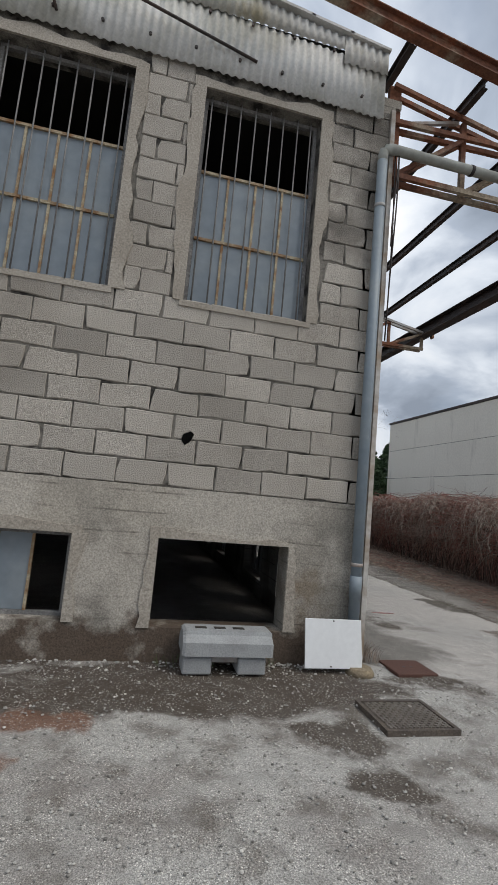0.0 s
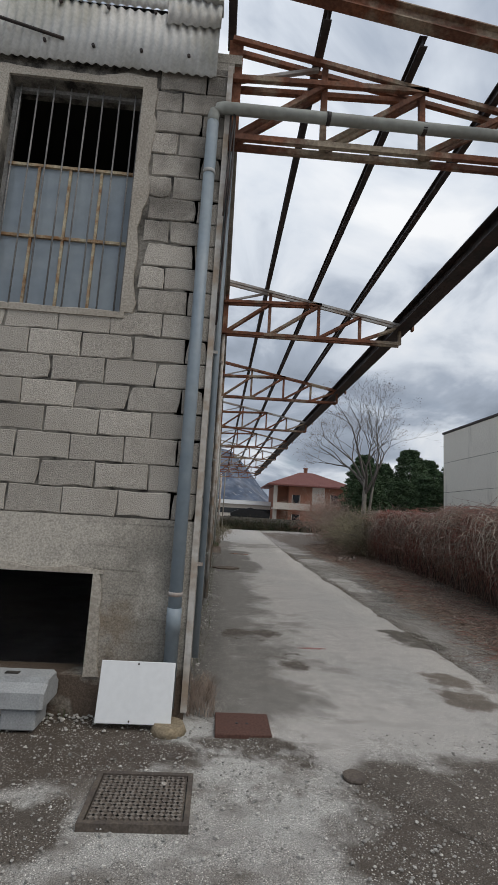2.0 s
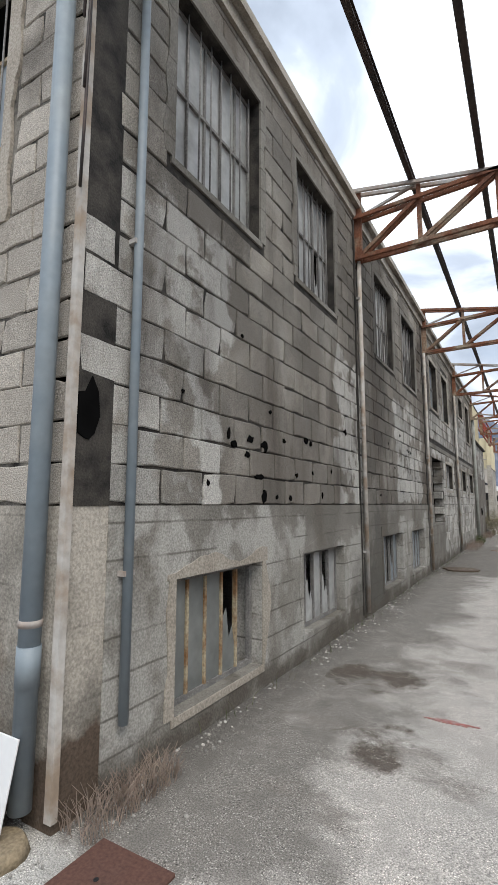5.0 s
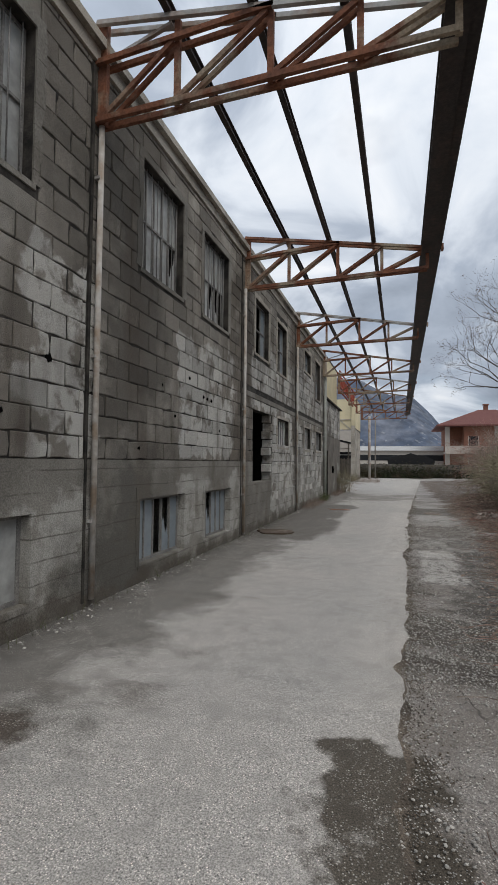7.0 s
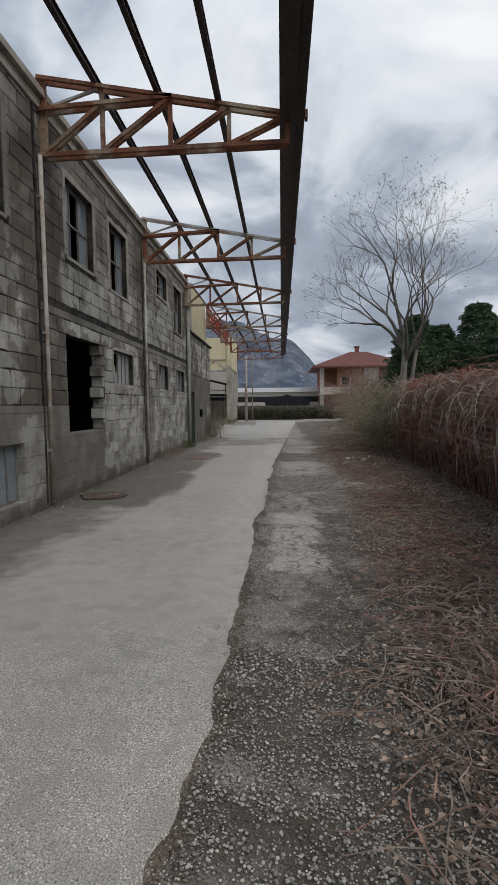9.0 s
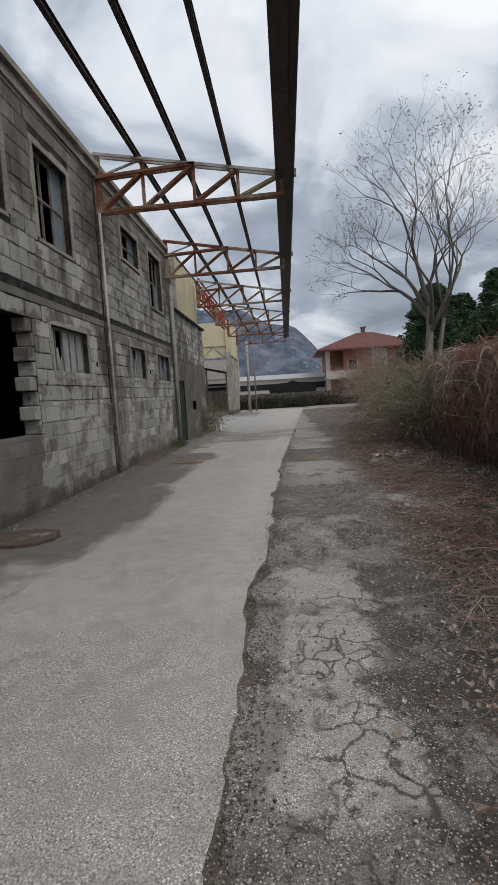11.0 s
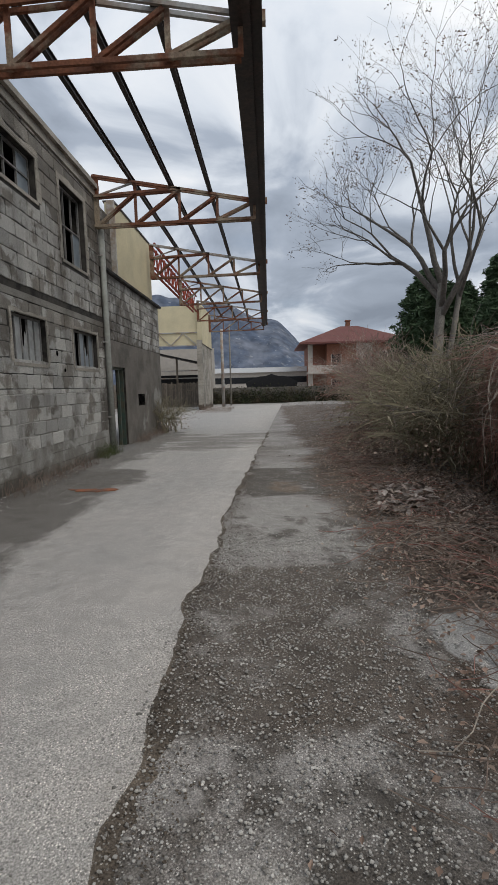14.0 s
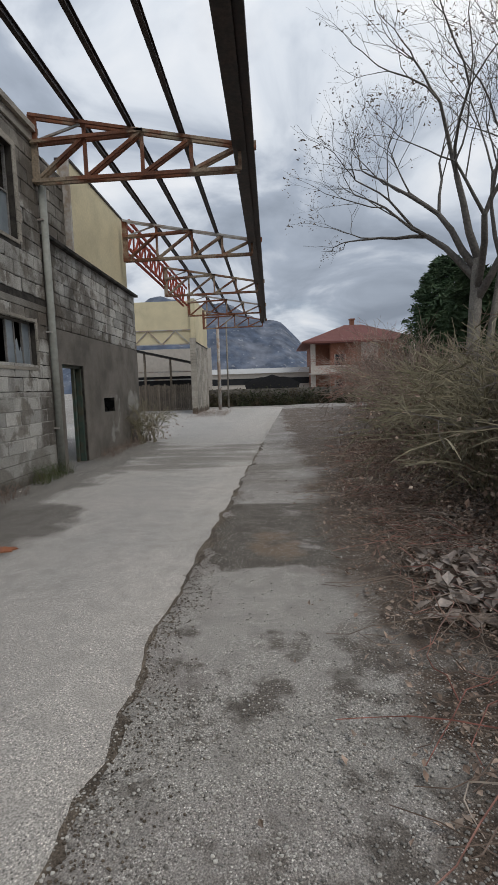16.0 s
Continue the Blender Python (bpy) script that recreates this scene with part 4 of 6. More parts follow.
verge = thing("verge_tile_row", "weathered verge pieces along the gable edge", "roof edge", (-2, FY, 6.8))
for k in range(9):
    x0, x1 = -4.3 + 0.46 * k, -4.3 + 0.46 * k + 0.5
    za, zb = 7.18 - (x0 + 4.3) * 0.1346, 7.18 - (x1 + 4.3) * 0.1346
    bm = bmesh.new()
    bar(bm, (x0, FY - 0.03, za + 0.025), (min(x1, -0.12), FY - 0.03, zb + 0.03), 0.16, 0.03)
    part("verge_tile", bm, M_SHEET, verge)

# guy cables with a lamp bracket end before the sheeting
def cable(name, label, pts, r=0.012):
    bm = bmesh.new(); tube(bm, pts, r, 6)
    return tagged(part(name, bm, M_DARK), label, "cable")


cable("steel_rod", "dark steel rod fixed to the sheeting", [(-3.9, FY - 0.20, 6.50), (-1.62, FY - 0.07, 6.05)], 0.016)
cable("steel_rod", "dark steel rod fixed to the sheeting", [(-3.80, FY - 0.20, 6.5), (-3.60, FY - 0.08, 5.96)], 0.014)

# ---- canopy ----
def truss(y, twin):
    """A tapering lattice bracket of paired angles from the wall to the outer beam."""
    t = thing("canopy_truss", "rusty orange lattice canopy bracket with flaking paint", "truss", (0, y, 5.24), "canopy brackets")
    X = 3.66
    zb = lambda x: 5.24 + 0.04 * x / X
    zt = lambda x: 6.34 - 0.67 * x / X
    zm = 5.89
    nodes = [0.06, 0.95, 1.96, 2.82, X]
    col = M_RUST

    def member(name, p, q, w=0.05, h=0.05, m=None):
        bm = bmesh.new(); bar(bm, p, q, w, h)
        return part(name, bm, m or col, t)
    for o in (-0.065, 0.065):
        member("bottom_chord", (0.0, y + o, zb(0)), (X, y + o, zb(X)), 0.045, 0.06)
        member("top_chord", (0.0, y + o, zt(0)), (X, y + o, zt(X)), 0.045, 0.05, M_GALV if twin % 2 else M_RUST)
        member("middle_chord", (0.0, y + o, zm), (2.0, y + o, zm + 0.09), 0.045, 0.055)
    member("wall_post", (0.035, y, zb(0) - 0.03), (0.035, y, zt(0) + 0.02), 0.14, 0.06)
    for x in nodes[1:]:
        member("upright", (x, y, zb(x)), (x, y, zt(x)), 0.06, 0.05)
    for a, b in zip(nodes, nodes[1:]):
        top = zm if a < 1 else zt(b)
        for o in (-0.05, 0.05):
            member("diagonal", (a + 0.03, y + o, zb(a) + 0.03), (b - 0.03, y + o, (zm + 0.05 if b < 1.9 else zt(b)) - 0.03), 0.04, 0.05)
    member("diagonal", (0.06, y, zm + 0.03), (0.88, y, zt(0.88) - 0.02), 0.04, 0.035, M_GALV)
    return t


TRUSS_Y = [0.44, 5.43, 10.66, 15.95, 21.32, 26.6, 31.9, 37.2, 42.5]
for i, y in enumerate(TRUSS_Y):
    truss(y, i)


def ibeam(bm, p, q, w, h, t=0.012):
    p, q = Vector(p), Vector(q)
    up = Vector((0, 0, 1))
    bar(bm, p + up * (h / 2 - t / 2), q + up * (h / 2 - t / 2), w, t)
    bar(bm, p - up * (h / 2 - t / 2), q - up * (h / 2 - t / 2), w, t)
    bar(bm, p, q, t, h - 2 * t)


for x in (0.87, 1.78, 2.665):
    bm = bmesh.new()
    z = 6.34 - 0.67 * x / 3.66 + 0.085
    ibeam(bm, (x, -0.02, z), (x, 43.0, z), 0.075, 0.12)
    tagged(part("purlin", bm, M_DARK), "dark steel canopy purlin", "beam", "canopy purlins")
edge = thing("edge_beam", "heavy dark steel edge beam of the canopy", "beam", (3.80, 20, 5.7))
bm = bmesh.new(); ibeam(bm, (3.665, 0.15, 5.70), (3.665, 43.2, 5.70), 0.23, 0.26, 0.016)
part("girder", bm, M_DARK, edge)
bm = bmesh.new()
bar(bm, (3.842, 0.15, 5.66), (3.842, 43.2, 5.66), 0.115, 0.012); bar(bm, (3.905, 0.15, 5.74), (3.905, 43.2, 5.74), 0.012, 0.16)
part("gutter", bm, M_DARK, edge, "dark steel gutter")
for y in TRUSS_Y[1:]:
    bm = bmesh.new(); box(bm, 3.91, 3.95, y - 0.05, y + 0.05, 5.60, 5.72)
    part("gutter_bracket", bm, M_RUST, edge)
# gable end of the canopy: a rusty beam over the last bracket
bm = bmesh.new(); ibeam(bm, (-1.9, -0.08, 6.83), (4.0, -0.08, 5.89), 0.11, 0.16)
tagged(part("end_beam", bm, M_RUST), "rusty brown sloping end beam of the canopy", "beam")
bm = bmesh.new(); ibeam(bm, (-0.02, -0.02, 6.50), (-0.02, 0.6, 6.50), 0.08, 0.12)
tagged(part("purlin", bm, M_DARK), "dark steel canopy purlin at the wall", "beam", "canopy purlins")

# ---- pipes ----
pipe = thing("downpipe", "grey plastic downpipe with clips on the gable corner", "pipe", (-0.135, FY - 0.08, 0))
PX, PY = -0.135, FY - 0.085
bm = bmesh.new(); tube(bm, [(PX, PY, 0.10), (PX, PY, 5.30)], 0.055, 16)
part("pipe_shaft", bm, M_PVC, pipe)
bm = bmesh.new(); tube(bm, [(PX, PY, 0.66), (PX, PY, 0.86)], 0.060, 16)
part("pipe_joint", bm, M_PVC, pipe)
bm = bmesh.new()
tube(bm, [(PX, PY, 5.28), (PX, PY, 5.36), (PX + 0.012, PY, 5.41), (PX + 0.05, PY, 5.455), (PX + 0.10, PY, 5.47), (PX + 0.2, PY, 5.47), (3.9, PY - 0.02, 5.47)], 0.055, 16)
part("pipe_arm", bm, M_PVC_OLD, pipe, "faded plastic pipe along the canopy")
for x in (0.95, 1.9, 2.85):
    bm = bmesh.new(); tube(bm, [(x, PY - 0.003, 5.47), (x + 0.04, PY - 0.003, 5.47)], 0.061, 14)
    part("pipe_clip", bm, M_DARK, pipe)
for z in (0.95, 4.75):
    bm = bmesh.new(); tube(bm, [(PX, PY, z), (PX, PY, z + 0.035)], 0.060, 16)
    part("pipe_clip", bm, M_GALV, pipe, "metal clip")
solid("trim_corner", "pale metal corner profile streaked with rust", "profile", [(-0.03, 0.02, FY - 0.03, FY + 0.01, 0.05, 6.0)], M_PALE, "structure")


for k, (x, z0) in enumerate(((0.03, 3.3), (0.055, 3.9), (0.045, 4.35))):
    cable("hanging_cable", "dark cable hanging down the wall corner", [(x + 0.02 * math.sin(3 * t + k), FY - 0.055 - 0.012 * k, 5.42 + (z0 - 5.42) * t) for t in (0, 0.2, 0.4, 0.6, 0.8, 1.0)], 0.009)


def wall_pipe(name, label, y, x, z0, z1, r, m):
    p = thing(name, label, "pipe", (x, y, z0), "wall pipes")
    bm = bmesh.new(); tube(bm, [(x, y, z0), (x, y, (z0 + z1) / 2), (x, y, z1)], r, 12)
    part("pipe_shaft", bm, m, p)
    for z in (z0 + 0.8, (z0 + z1) / 2, z1 - 0.6):
        bm = bmesh.new(); box(bm, 0.0, x + r * 0.4, y - r - 0.012, y + r + 0.012, z, z + 0.03)
        part("pipe_clip", bm, M_GALV, p)
    return p


wall_pipe("conduit_pipe", "blue-grey metal conduit on the long wall", 0.78, 0.045, 0.35, 6.0, 0.03, M_PVC)
wall_pipe("conduit_pipe", "pale thin pipe beside a canopy bracket", 5.42, 0.05, 0.08, 5.2, 0.032, M_PALE)
wall_pipe("conduit_pipe", "pale thin pipe beside a canopy bracket", 10.52, 0.05, 0.05, 5.2, 0.032, M_PALE)
wall_pipe("conduit_pipe", "pale thin pipe beside a canopy bracket", 15.86, 0.05, 0.05, 5.2, 0.03, M_PALE)
wall_pipe("downpipe", "grey plastic downpipe at the end of the long wall", 21.40, 0.09, 0.05, 5.2, 0.065, M_PVC_OLD)
for k, y in enumerate((5.33, 10.43, 15.77)):
    solid("trim_joint", "dark joint strip in the long wall", "joint", [(-0.01, 0.012, y - 0.02, y + 0.02, 0.05, 5.85)], M_MORTAR, "structure")

# ---- doorway in the annex ----
door = thing("door_1", "open doorway with a dark green steel frame", "door", (-0.1, 22.44, 0), kind="structure")
for nm, b in (("door_frame", (-0.16, -0.06, 21.90, 21.96, 0, 2.09)), ("door_frame", (-0.16, -0.06, 22.92, 22.98, 0, 2.09)), ("door_head", (-0.16, -0.06, 21.96, 22.92, 2.03, 2.09))):
    bm = bmesh.new(); box(bm, *b); part(nm, bm, M_GREENDOOR, door)
bm = bmesh.new(); box(bm, -0.14, -0.08, 22.62, 22.70, 0.03, 2.03); part("door_stile", bm, M_GREENDOOR, door, "dark green steel stile")

# ---- beyond the annex ----
girder = thing("lattice_girder", "red-painted steel lattice girder over the yard gate", "girder", (-0.1, 32, 6.1))
for o in (-0.1, 0.1):
    for z in (5.72, 6.55):
        bm = bmesh.new(); bar(bm, (-0.1 + o, AN_END - 0.1, z), (-0.1 + o, 37.0, z), 0.06, 0.08); part("chord", bm, M_RED, girder)
for k in range(14):
    y = AN_END + 0.69 * k
    bm = bmesh.new(); bar(bm, (-0.1, y, 5.75), (-0.1, y + 0.69, 6.52), 0.06, 0.05); part("diagonal", bm, M_RED, girder)
    bm = bmesh.new(); bar(bm, (-0.1, y, 5.75), (-0.1, y, 6.52), 0.05, 0.06, (0, 1, 0)); part("upright", bm, M_RED, girder)
solid("wall_pier", "stained concrete pier with block panel", "wall", [(-0.92, -0.58, 42.7, 43.05, -0.1, 4.75), (-0.88, -0.61, 43.05, 48.6, -0.1, 4.55)], M_BEAM, "structure")
solid("wall_pier_upper", "cream rendered upper wall on the pier", "wall", [(-0.9, -0.59, 43.05, 48.6, 4.55, 7.2)], M_CREAM, "structure")
solid("trim_pier", "dark metal edge between concrete and cream wall", "trim", [(-0.9, -0.57, 43.05, 48.6, 4.5, 4.55)], M_DARK, "structure")
solid("wall_yard_cream", "cream rendered wall over the yard entrance", "wall", [(-9, -0.92, 43.2, 43.5, 4.45, 7.1)], M_CREAM, "structure")
sk = thing("roof_truss", "pale steel roof truss under the cream wall", "truss", (-4, 43.15, 4))
for z in (4.42, 5.3):
    bm = bmesh.new(); bar(bm, (-9, 43.15, z), (-0.92, 43.15, z), 0.06, 0.06); part("chord", bm, M_GALV, sk)
for k in range(9):
    x = -9 + 0.89 * k
    bm = bmesh.new(); bar(bm, (x, 43.15, 4.44 if k % 2 else 5.28), (x + 0.89, 43.15, 5.28 if k % 2 else 4.44), 0.05, 0.05); part("diagonal", bm, M_GALV, sk)
solid("wall_yard_side", "pale wall strip behind the yard", "wall", [(-9, -1.2, 55.6, 55.8, 0, 5.2)], M_HOUSE_LIGHT, "structure")
shed = thing("open_shed", "open shed with a dark sloping roof", "shed", (-5, 51, 0))
bm = bmesh.new(); bar(bm, (-8.6, 51.2, 5.2), (-1.5, 51.2, 3.5), 4.6, 0.14); part("roof", bm, M_TARP, shed)
for x in (-7.6, -5.6, -3.6, -1.8):
    zt = 3.5 + (-1.5 - x) * 0.24 - 0.05
    bm = bmesh.new(); box(bm, x - 0.07, x + 0.07, 49.3, 49.44, 0, zt); part("post", bm, M_WOODGREY, shed)
for z in (2.3, 2.9):
    bm = bmesh.new(); box(bm, -8.4, -1.6, 49.5, 49.56, z, z + 0.09); part("rail", bm, M_GALV, shed)
# added black panel that stands for the dark inside of the open shed
bm = bmesh.new(); box(bm, -8.5, -1.55, 53.2, 53.4, 0, 2.7); part("dark_back_panel", bm, M_TARP, shed)
wf = thing("wooden_fence", "weathered grey wooden board fence", "fence", (-5, 48.3, 0))
for k in range(58):
    x = -9.8 + 0.15 * k
    bm = bmesh.new(); box(bm, x, x + 0.13, 48.3, 48.33, 0, 1.95 + random.uniform(-0.08, 0.08))
    part("board", bm, M_WOODGREY, wf)
bm = bmesh.new(); box(bm, -9.8, -1.1, 48.33, 48.38, 1.3, 1.4); part("rail", bm, M_WOODGREY, wf)


def pole(x, y, h, r, m, label):
    bm = bmesh.new(); tube(bm, [(x, y, -0.05), (x, y, h)], r, 8, r * 0.8)
    return tagged(part("utility_pole", bm, m), label, "pole")


pole(0.33, 47.6, 6.0, 0.13, M_GALV, "pale concrete pole under the canopy end")
pole(0.78, 49.6, 6.6, 0.07, M_BARK, "grey wooden pole behind the end of the canopy")

# low wall with creeper across the end of the lane
solid("wall_end", "low rubble wall at the end of the lane", "wall", [(-12, 22, 53.4, 53.8, -0.1, 1.45)], M_STONE, "structure")
# white industrial hall and tarpaulin behind it
hall = thing("industrial_hall", "low white industrial hall with a long roof", "building", (0, 84, 0))
bm = bmesh.new(); box(bm, -14, 10.5, 82, 100, 0, 3.6); part("wall", bm, M_HOUSE_LIGHT, hall)
bm = bmesh.new(); box(bm, -14.5, 11.0, 81.6, 100, 3.6, 4.3); part("roof_edge", bm, M_WHITE, hall)
bm = bmesh.new(); box(bm, -13, 10, 81.95, 81.99, 2.0, 2.9); part("window", bm, M_GLASS_DARK, hall)
bm = bmesh.new()
tp = []
for k in range(13):
    a = math.pi * k / 12
    tp.append((4.2 - 2.3 * math.cos(a) * (1 + 0.1 * math.sin(5 * a)), 1.3 + 1.25 * math.sin(a) ** 0.6 * (1 + 0.08 * math.sin(9 * a))))
rows = [[bm.verts.new((x, y, z)) for x, z in tp] for y in (55.0, 56.2, 57.6)]
for r0, r1 in zip(rows, rows[1:]):
    for k in range(12):
        bm.faces.new((r0[k], r0[k + 1], r1[k + 1], r1[k]))
bm.faces.new(rows[0]); bm.faces.new(rows[-1][::-1])
tagged(part("tarpaulin_heap", bm, M_TARP), "heap covered with a black tarpaulin behind the wall", "heap")
solid("heap_base", "rubble plinth under the tarpaulin heap", "wall", [(1.8, 6.6, 54.9, 57.7, -0.05, 1.31)], M_STONE, "structure")

# ---- the house with the tiled hip roof ----
def house():
    h = thing("house", "two-storey brick-red house with a hipped tile roof", "house", (15, 80, 0))
    x0, x1, y0, y1, ez = 9.2, 22.0, 75.0, 86.0, 6.9
    bm = bmesh.new(); box(bm, x0 + 2.6, x1, y0, y1, 0, ez); box(bm, x0 + 0.4, x0 + 2.6, y0 + 2.0, y1, 0, ez)
    part("wall", bm, M_HOUSE, h)
    bm = bmesh.new(); box(bm, x0 + 0.1, x0 + 0.7, y0 + 0.2, y0 + 0.7, 0, ez); part("column", bm, M_HOUSE_LIGHT, h)
    bm = bmesh.new(); box(bm, x0 + 6.5, x0 + 8.6, y0 - 0.06, y0, 3.0, ez); part("column", bm, M_HOUSE_LIGHT, h)
    bm = bmesh.new()
    o = 1.1
    e = [bm.verts.new(p) for p in ((x0 - o, y0 - o, ez), (x1 + o, y0 - o, ez), (x1 + o, y1 + o, ez), (x0 - o, y1 + o, ez))]
    f = [bm.verts.new((v.co.x, v.co.y, ez + 0.22)) for v in e]
    a, b = bm.verts.new((x0 + 5.2, 80.5, ez + 2.9)), bm.verts.new((x1 - 5.2, 80.5, ez + 2.9))
    bm.faces.new(e[::-1])
    for i in range(4):
        bm.faces.new((e[i], e[(i + 1) % 4], f[(i + 1) % 4], f[i]))
    bm.faces.new((f[0], f[1], b, a)); bm.faces.new((f[1], f[2], b)); bm.faces.new((f[2], f[3], a, b)); bm.faces.new((f[3], f[0], a))
    roof = part("roof", bm, M_ROOFTILE, h)
    for cx, cy, s in ((15.6, 81.5, 0.3),):
        bm = bmesh.new(); box(bm, cx - s, cx + s, cy - s, cy + s, ez + 1.4, ez + 3.7); box(bm, cx - s - 0.1, cx + s + 0.1, cy - s - 0.1, cy + s + 0.1, ez + 3.7, ez + 3.85)
        part("chimney", bm, M_HOUSE, roof)
    bal = bmesh.new()
    box(bal, x0, x0 + 6.0, y0 - 0.9, y0 + 2.0, 3.0, 3.25); box(bal, x0, x0 + 6.0, y0 - 0.9, y0 - 0.75, 3.25, 4.1)
    part("balcony", bal, M_HOUSE_LIGHT, h)
    for wx, wz in ((x0 + 3.2, 3.6), (x0 + 9.6, 3.9), (x0 + 3.2, 0.4)):
        bm = bmesh.new(); box(bm, wx, wx + 1.2, y0 - 0.07, y0 - 0.02, wz, wz + 1.9); wnd = part("window", bm, M_GLASS_DARK, h)
        for fx in (wx - 0.1, wx + 1.2):
            bm = bmesh.new(); box(bm, fx, fx + 0.1, y0 - 0.1, y0 - 0.02, wz, wz + 1.9); part("frame", bm, M_HOUSE_LIGHT, wnd)
    return h


house()
# ---- precast concrete hall behind the hedge ----
hallb = thing("concrete_hall", "pale precast concrete hall with horizontal panel joints", "building", (18, 5, 0))
for k in range(4):
    z0, z1 = 1.95 * k, 1.95 * k + 1.925
    bm = bmesh.new(); box(bm, 15.0, 15.2, -11.4, 27.0, z0, z1)
    part("panel", bm, M_PANELWALL, hallb)
    bm = bmesh.new(); box(bm, 15.2, 30, 26.8, 27.0, z0, z1); part("panel", bm, M_PANELWALL, hallb)
bm = bmesh.new(); box(bm, 15.03, 30, -11.4, 26.97, 0, 7.7); part("wall", bm, M_MORTAR_LIGHT, hallb)
bm = bmesh.new(); box(bm, 14.94, 30, -11.4, 27.06, 7.8, 7.92); part("coping", bm, M_DARK, hallb)

# ---- mountains ----
def ridge(name, y, x0, x1, peak, seed, label, shape):
    verts, faces = [], []
    n, rows = 120, 14
    for i in range(n + 1):
        u = i / n
        x = x0 + (x1 - x0) * u
        hgt = peak * shape(u) * (1 + 0.07 * noise.fractal((u * 9, seed, 0), 0.7, 2.0, 5)) + 6 * noise.noise((u * 60, seed, 2))
        for j in range(rows + 1):
            v = j / rows
            r = 14 * noise.fractal((u * 14, v * 5, seed), 0.8, 2.0, 4) * (1 - abs(2 * v - 1))
            verts.append((x, y + 420 * v + r * 3, max(-5, hgt * v ** 0.8 + r * (v < 0.99))))
    w = rows + 1
    for i in range(n):
        for j in range(rows):
            a = i * w + j
            faces.append((a, a + w, a + w + 1, a + 1))
    raw(name, verts, faces, M_MOUNT_HAZE, label, "backdrop", "structure", smooth=True)


def skyline(u):
    """Height of the crest from left to right: a broad mountain, a notch, a second summit and a steep fall."""
    x = -1300 + 1700 * u
    return 330 * math.exp(-((x + 420) / 330) ** 2) + 165 * math.exp(-((x - 50) / 130) ** 2) + 110 * math.exp(-((x + 150) / 130) ** 2) + 30


ridge("backdrop", 1500, -1300, 400, 1.0, 3.0, "wooded mountain with blue haze in its colour behind the house", skyline)

# ---- plants ----
def strands(name, paths, radii, material, label="", category="", kind="", parent=None, sides=3):
    """Many thin stems in one mesh: paths is a list of point lists, radii their start and end radius."""
    verts, faces = [], []
    for pts, (r0, r1) in zip(paths, radii):
        n = len(pts)
        base = len(verts)
        for i, p in enumerate(pts):
            a, b = pts[max(i - 1, 0)], pts[min(i + 1, n - 1)]
            d = Vector((b[0] - a[0], b[1] - a[1], b[2] - a[2]))
            d = d.normalized() if d.length > 1e-6 else Vector((0, 0, 1))
            s = d.cross(Vector((0.31, 0.17, 0.93))).normalized()
            u = s.cross(d)
            r = r0 + (r1 - r0) * i / max(1, n - 1)
            for k in range(sides):
                t = 2 * math.pi * k / sides
                verts.append((p[0] + (s.x * math.cos(t) + u.x * math.sin(t)) * r, p[1] + (s.y * math.cos(t) + u.y * math.sin(t)) * r, p[2] + (s.z * math.cos(t) + u.z * math.sin(t)) * r))
        for i in range(n - 1):
            for k in range(sides):
                a, b = base + i * sides + k, base + i * sides + (k + 1) % sides
                faces.append((a, b, b + sides, a + sides))
    return raw(name, verts, faces, material, label, category, kind, parent, smooth=sides > 3)


def flakes(name, centres, size, material, label="", category="", kind="", parent=None, flat=0.3, long=1.6):
    """Small bent leaves: two triangles each, folded along the middle."""
    verts, faces = [], []
    rnd = random.Random(len(centres))
    for c in centres:
        s = size * rnd.uniform(0.55, 1.3)
        a = rnd.uniform(0, 2 * math.pi)
        n = Vector((rnd.gauss(0, flat), rnd.gauss(0, flat), 1)).normalized()
        d = Vector((math.cos(a), math.sin(a), 0))
        d = (d - n * d.dot(n)).normalized()
        e = n.cross(d)
        c = Vector(c)
        b = len(verts)
        verts += [tuple(c - d * s * long / 2), tuple(c + e * s / 2 + n * s * 0.2), tuple(c + d * s * long / 2), tuple(c - e * s / 2 + n * s * 0.15)]
        faces += [(b, b + 1, b + 2), (b, b + 2, b + 3)]
    return raw(name, verts, faces, material, label, category, kind, parent)


R = random.Random(7)


def hedge_front(y):
    t = max(0.0, min(1.0, (y - 5.0) / 6.0))
    return 5.55 + 0.85 * t * t * (3 - 2 * t) + 0.3 * noise.noise((0.0, y * 0.5, 4.0)) + 0.02 * max(0.0, y - 11)


def hedge_top(y):
    return 1.96 + 0.18 * noise.noise((3.0, y * 0.5, 1.0)) + 0.10 * noise.noise((3.0, y * 1.9, 6.0))


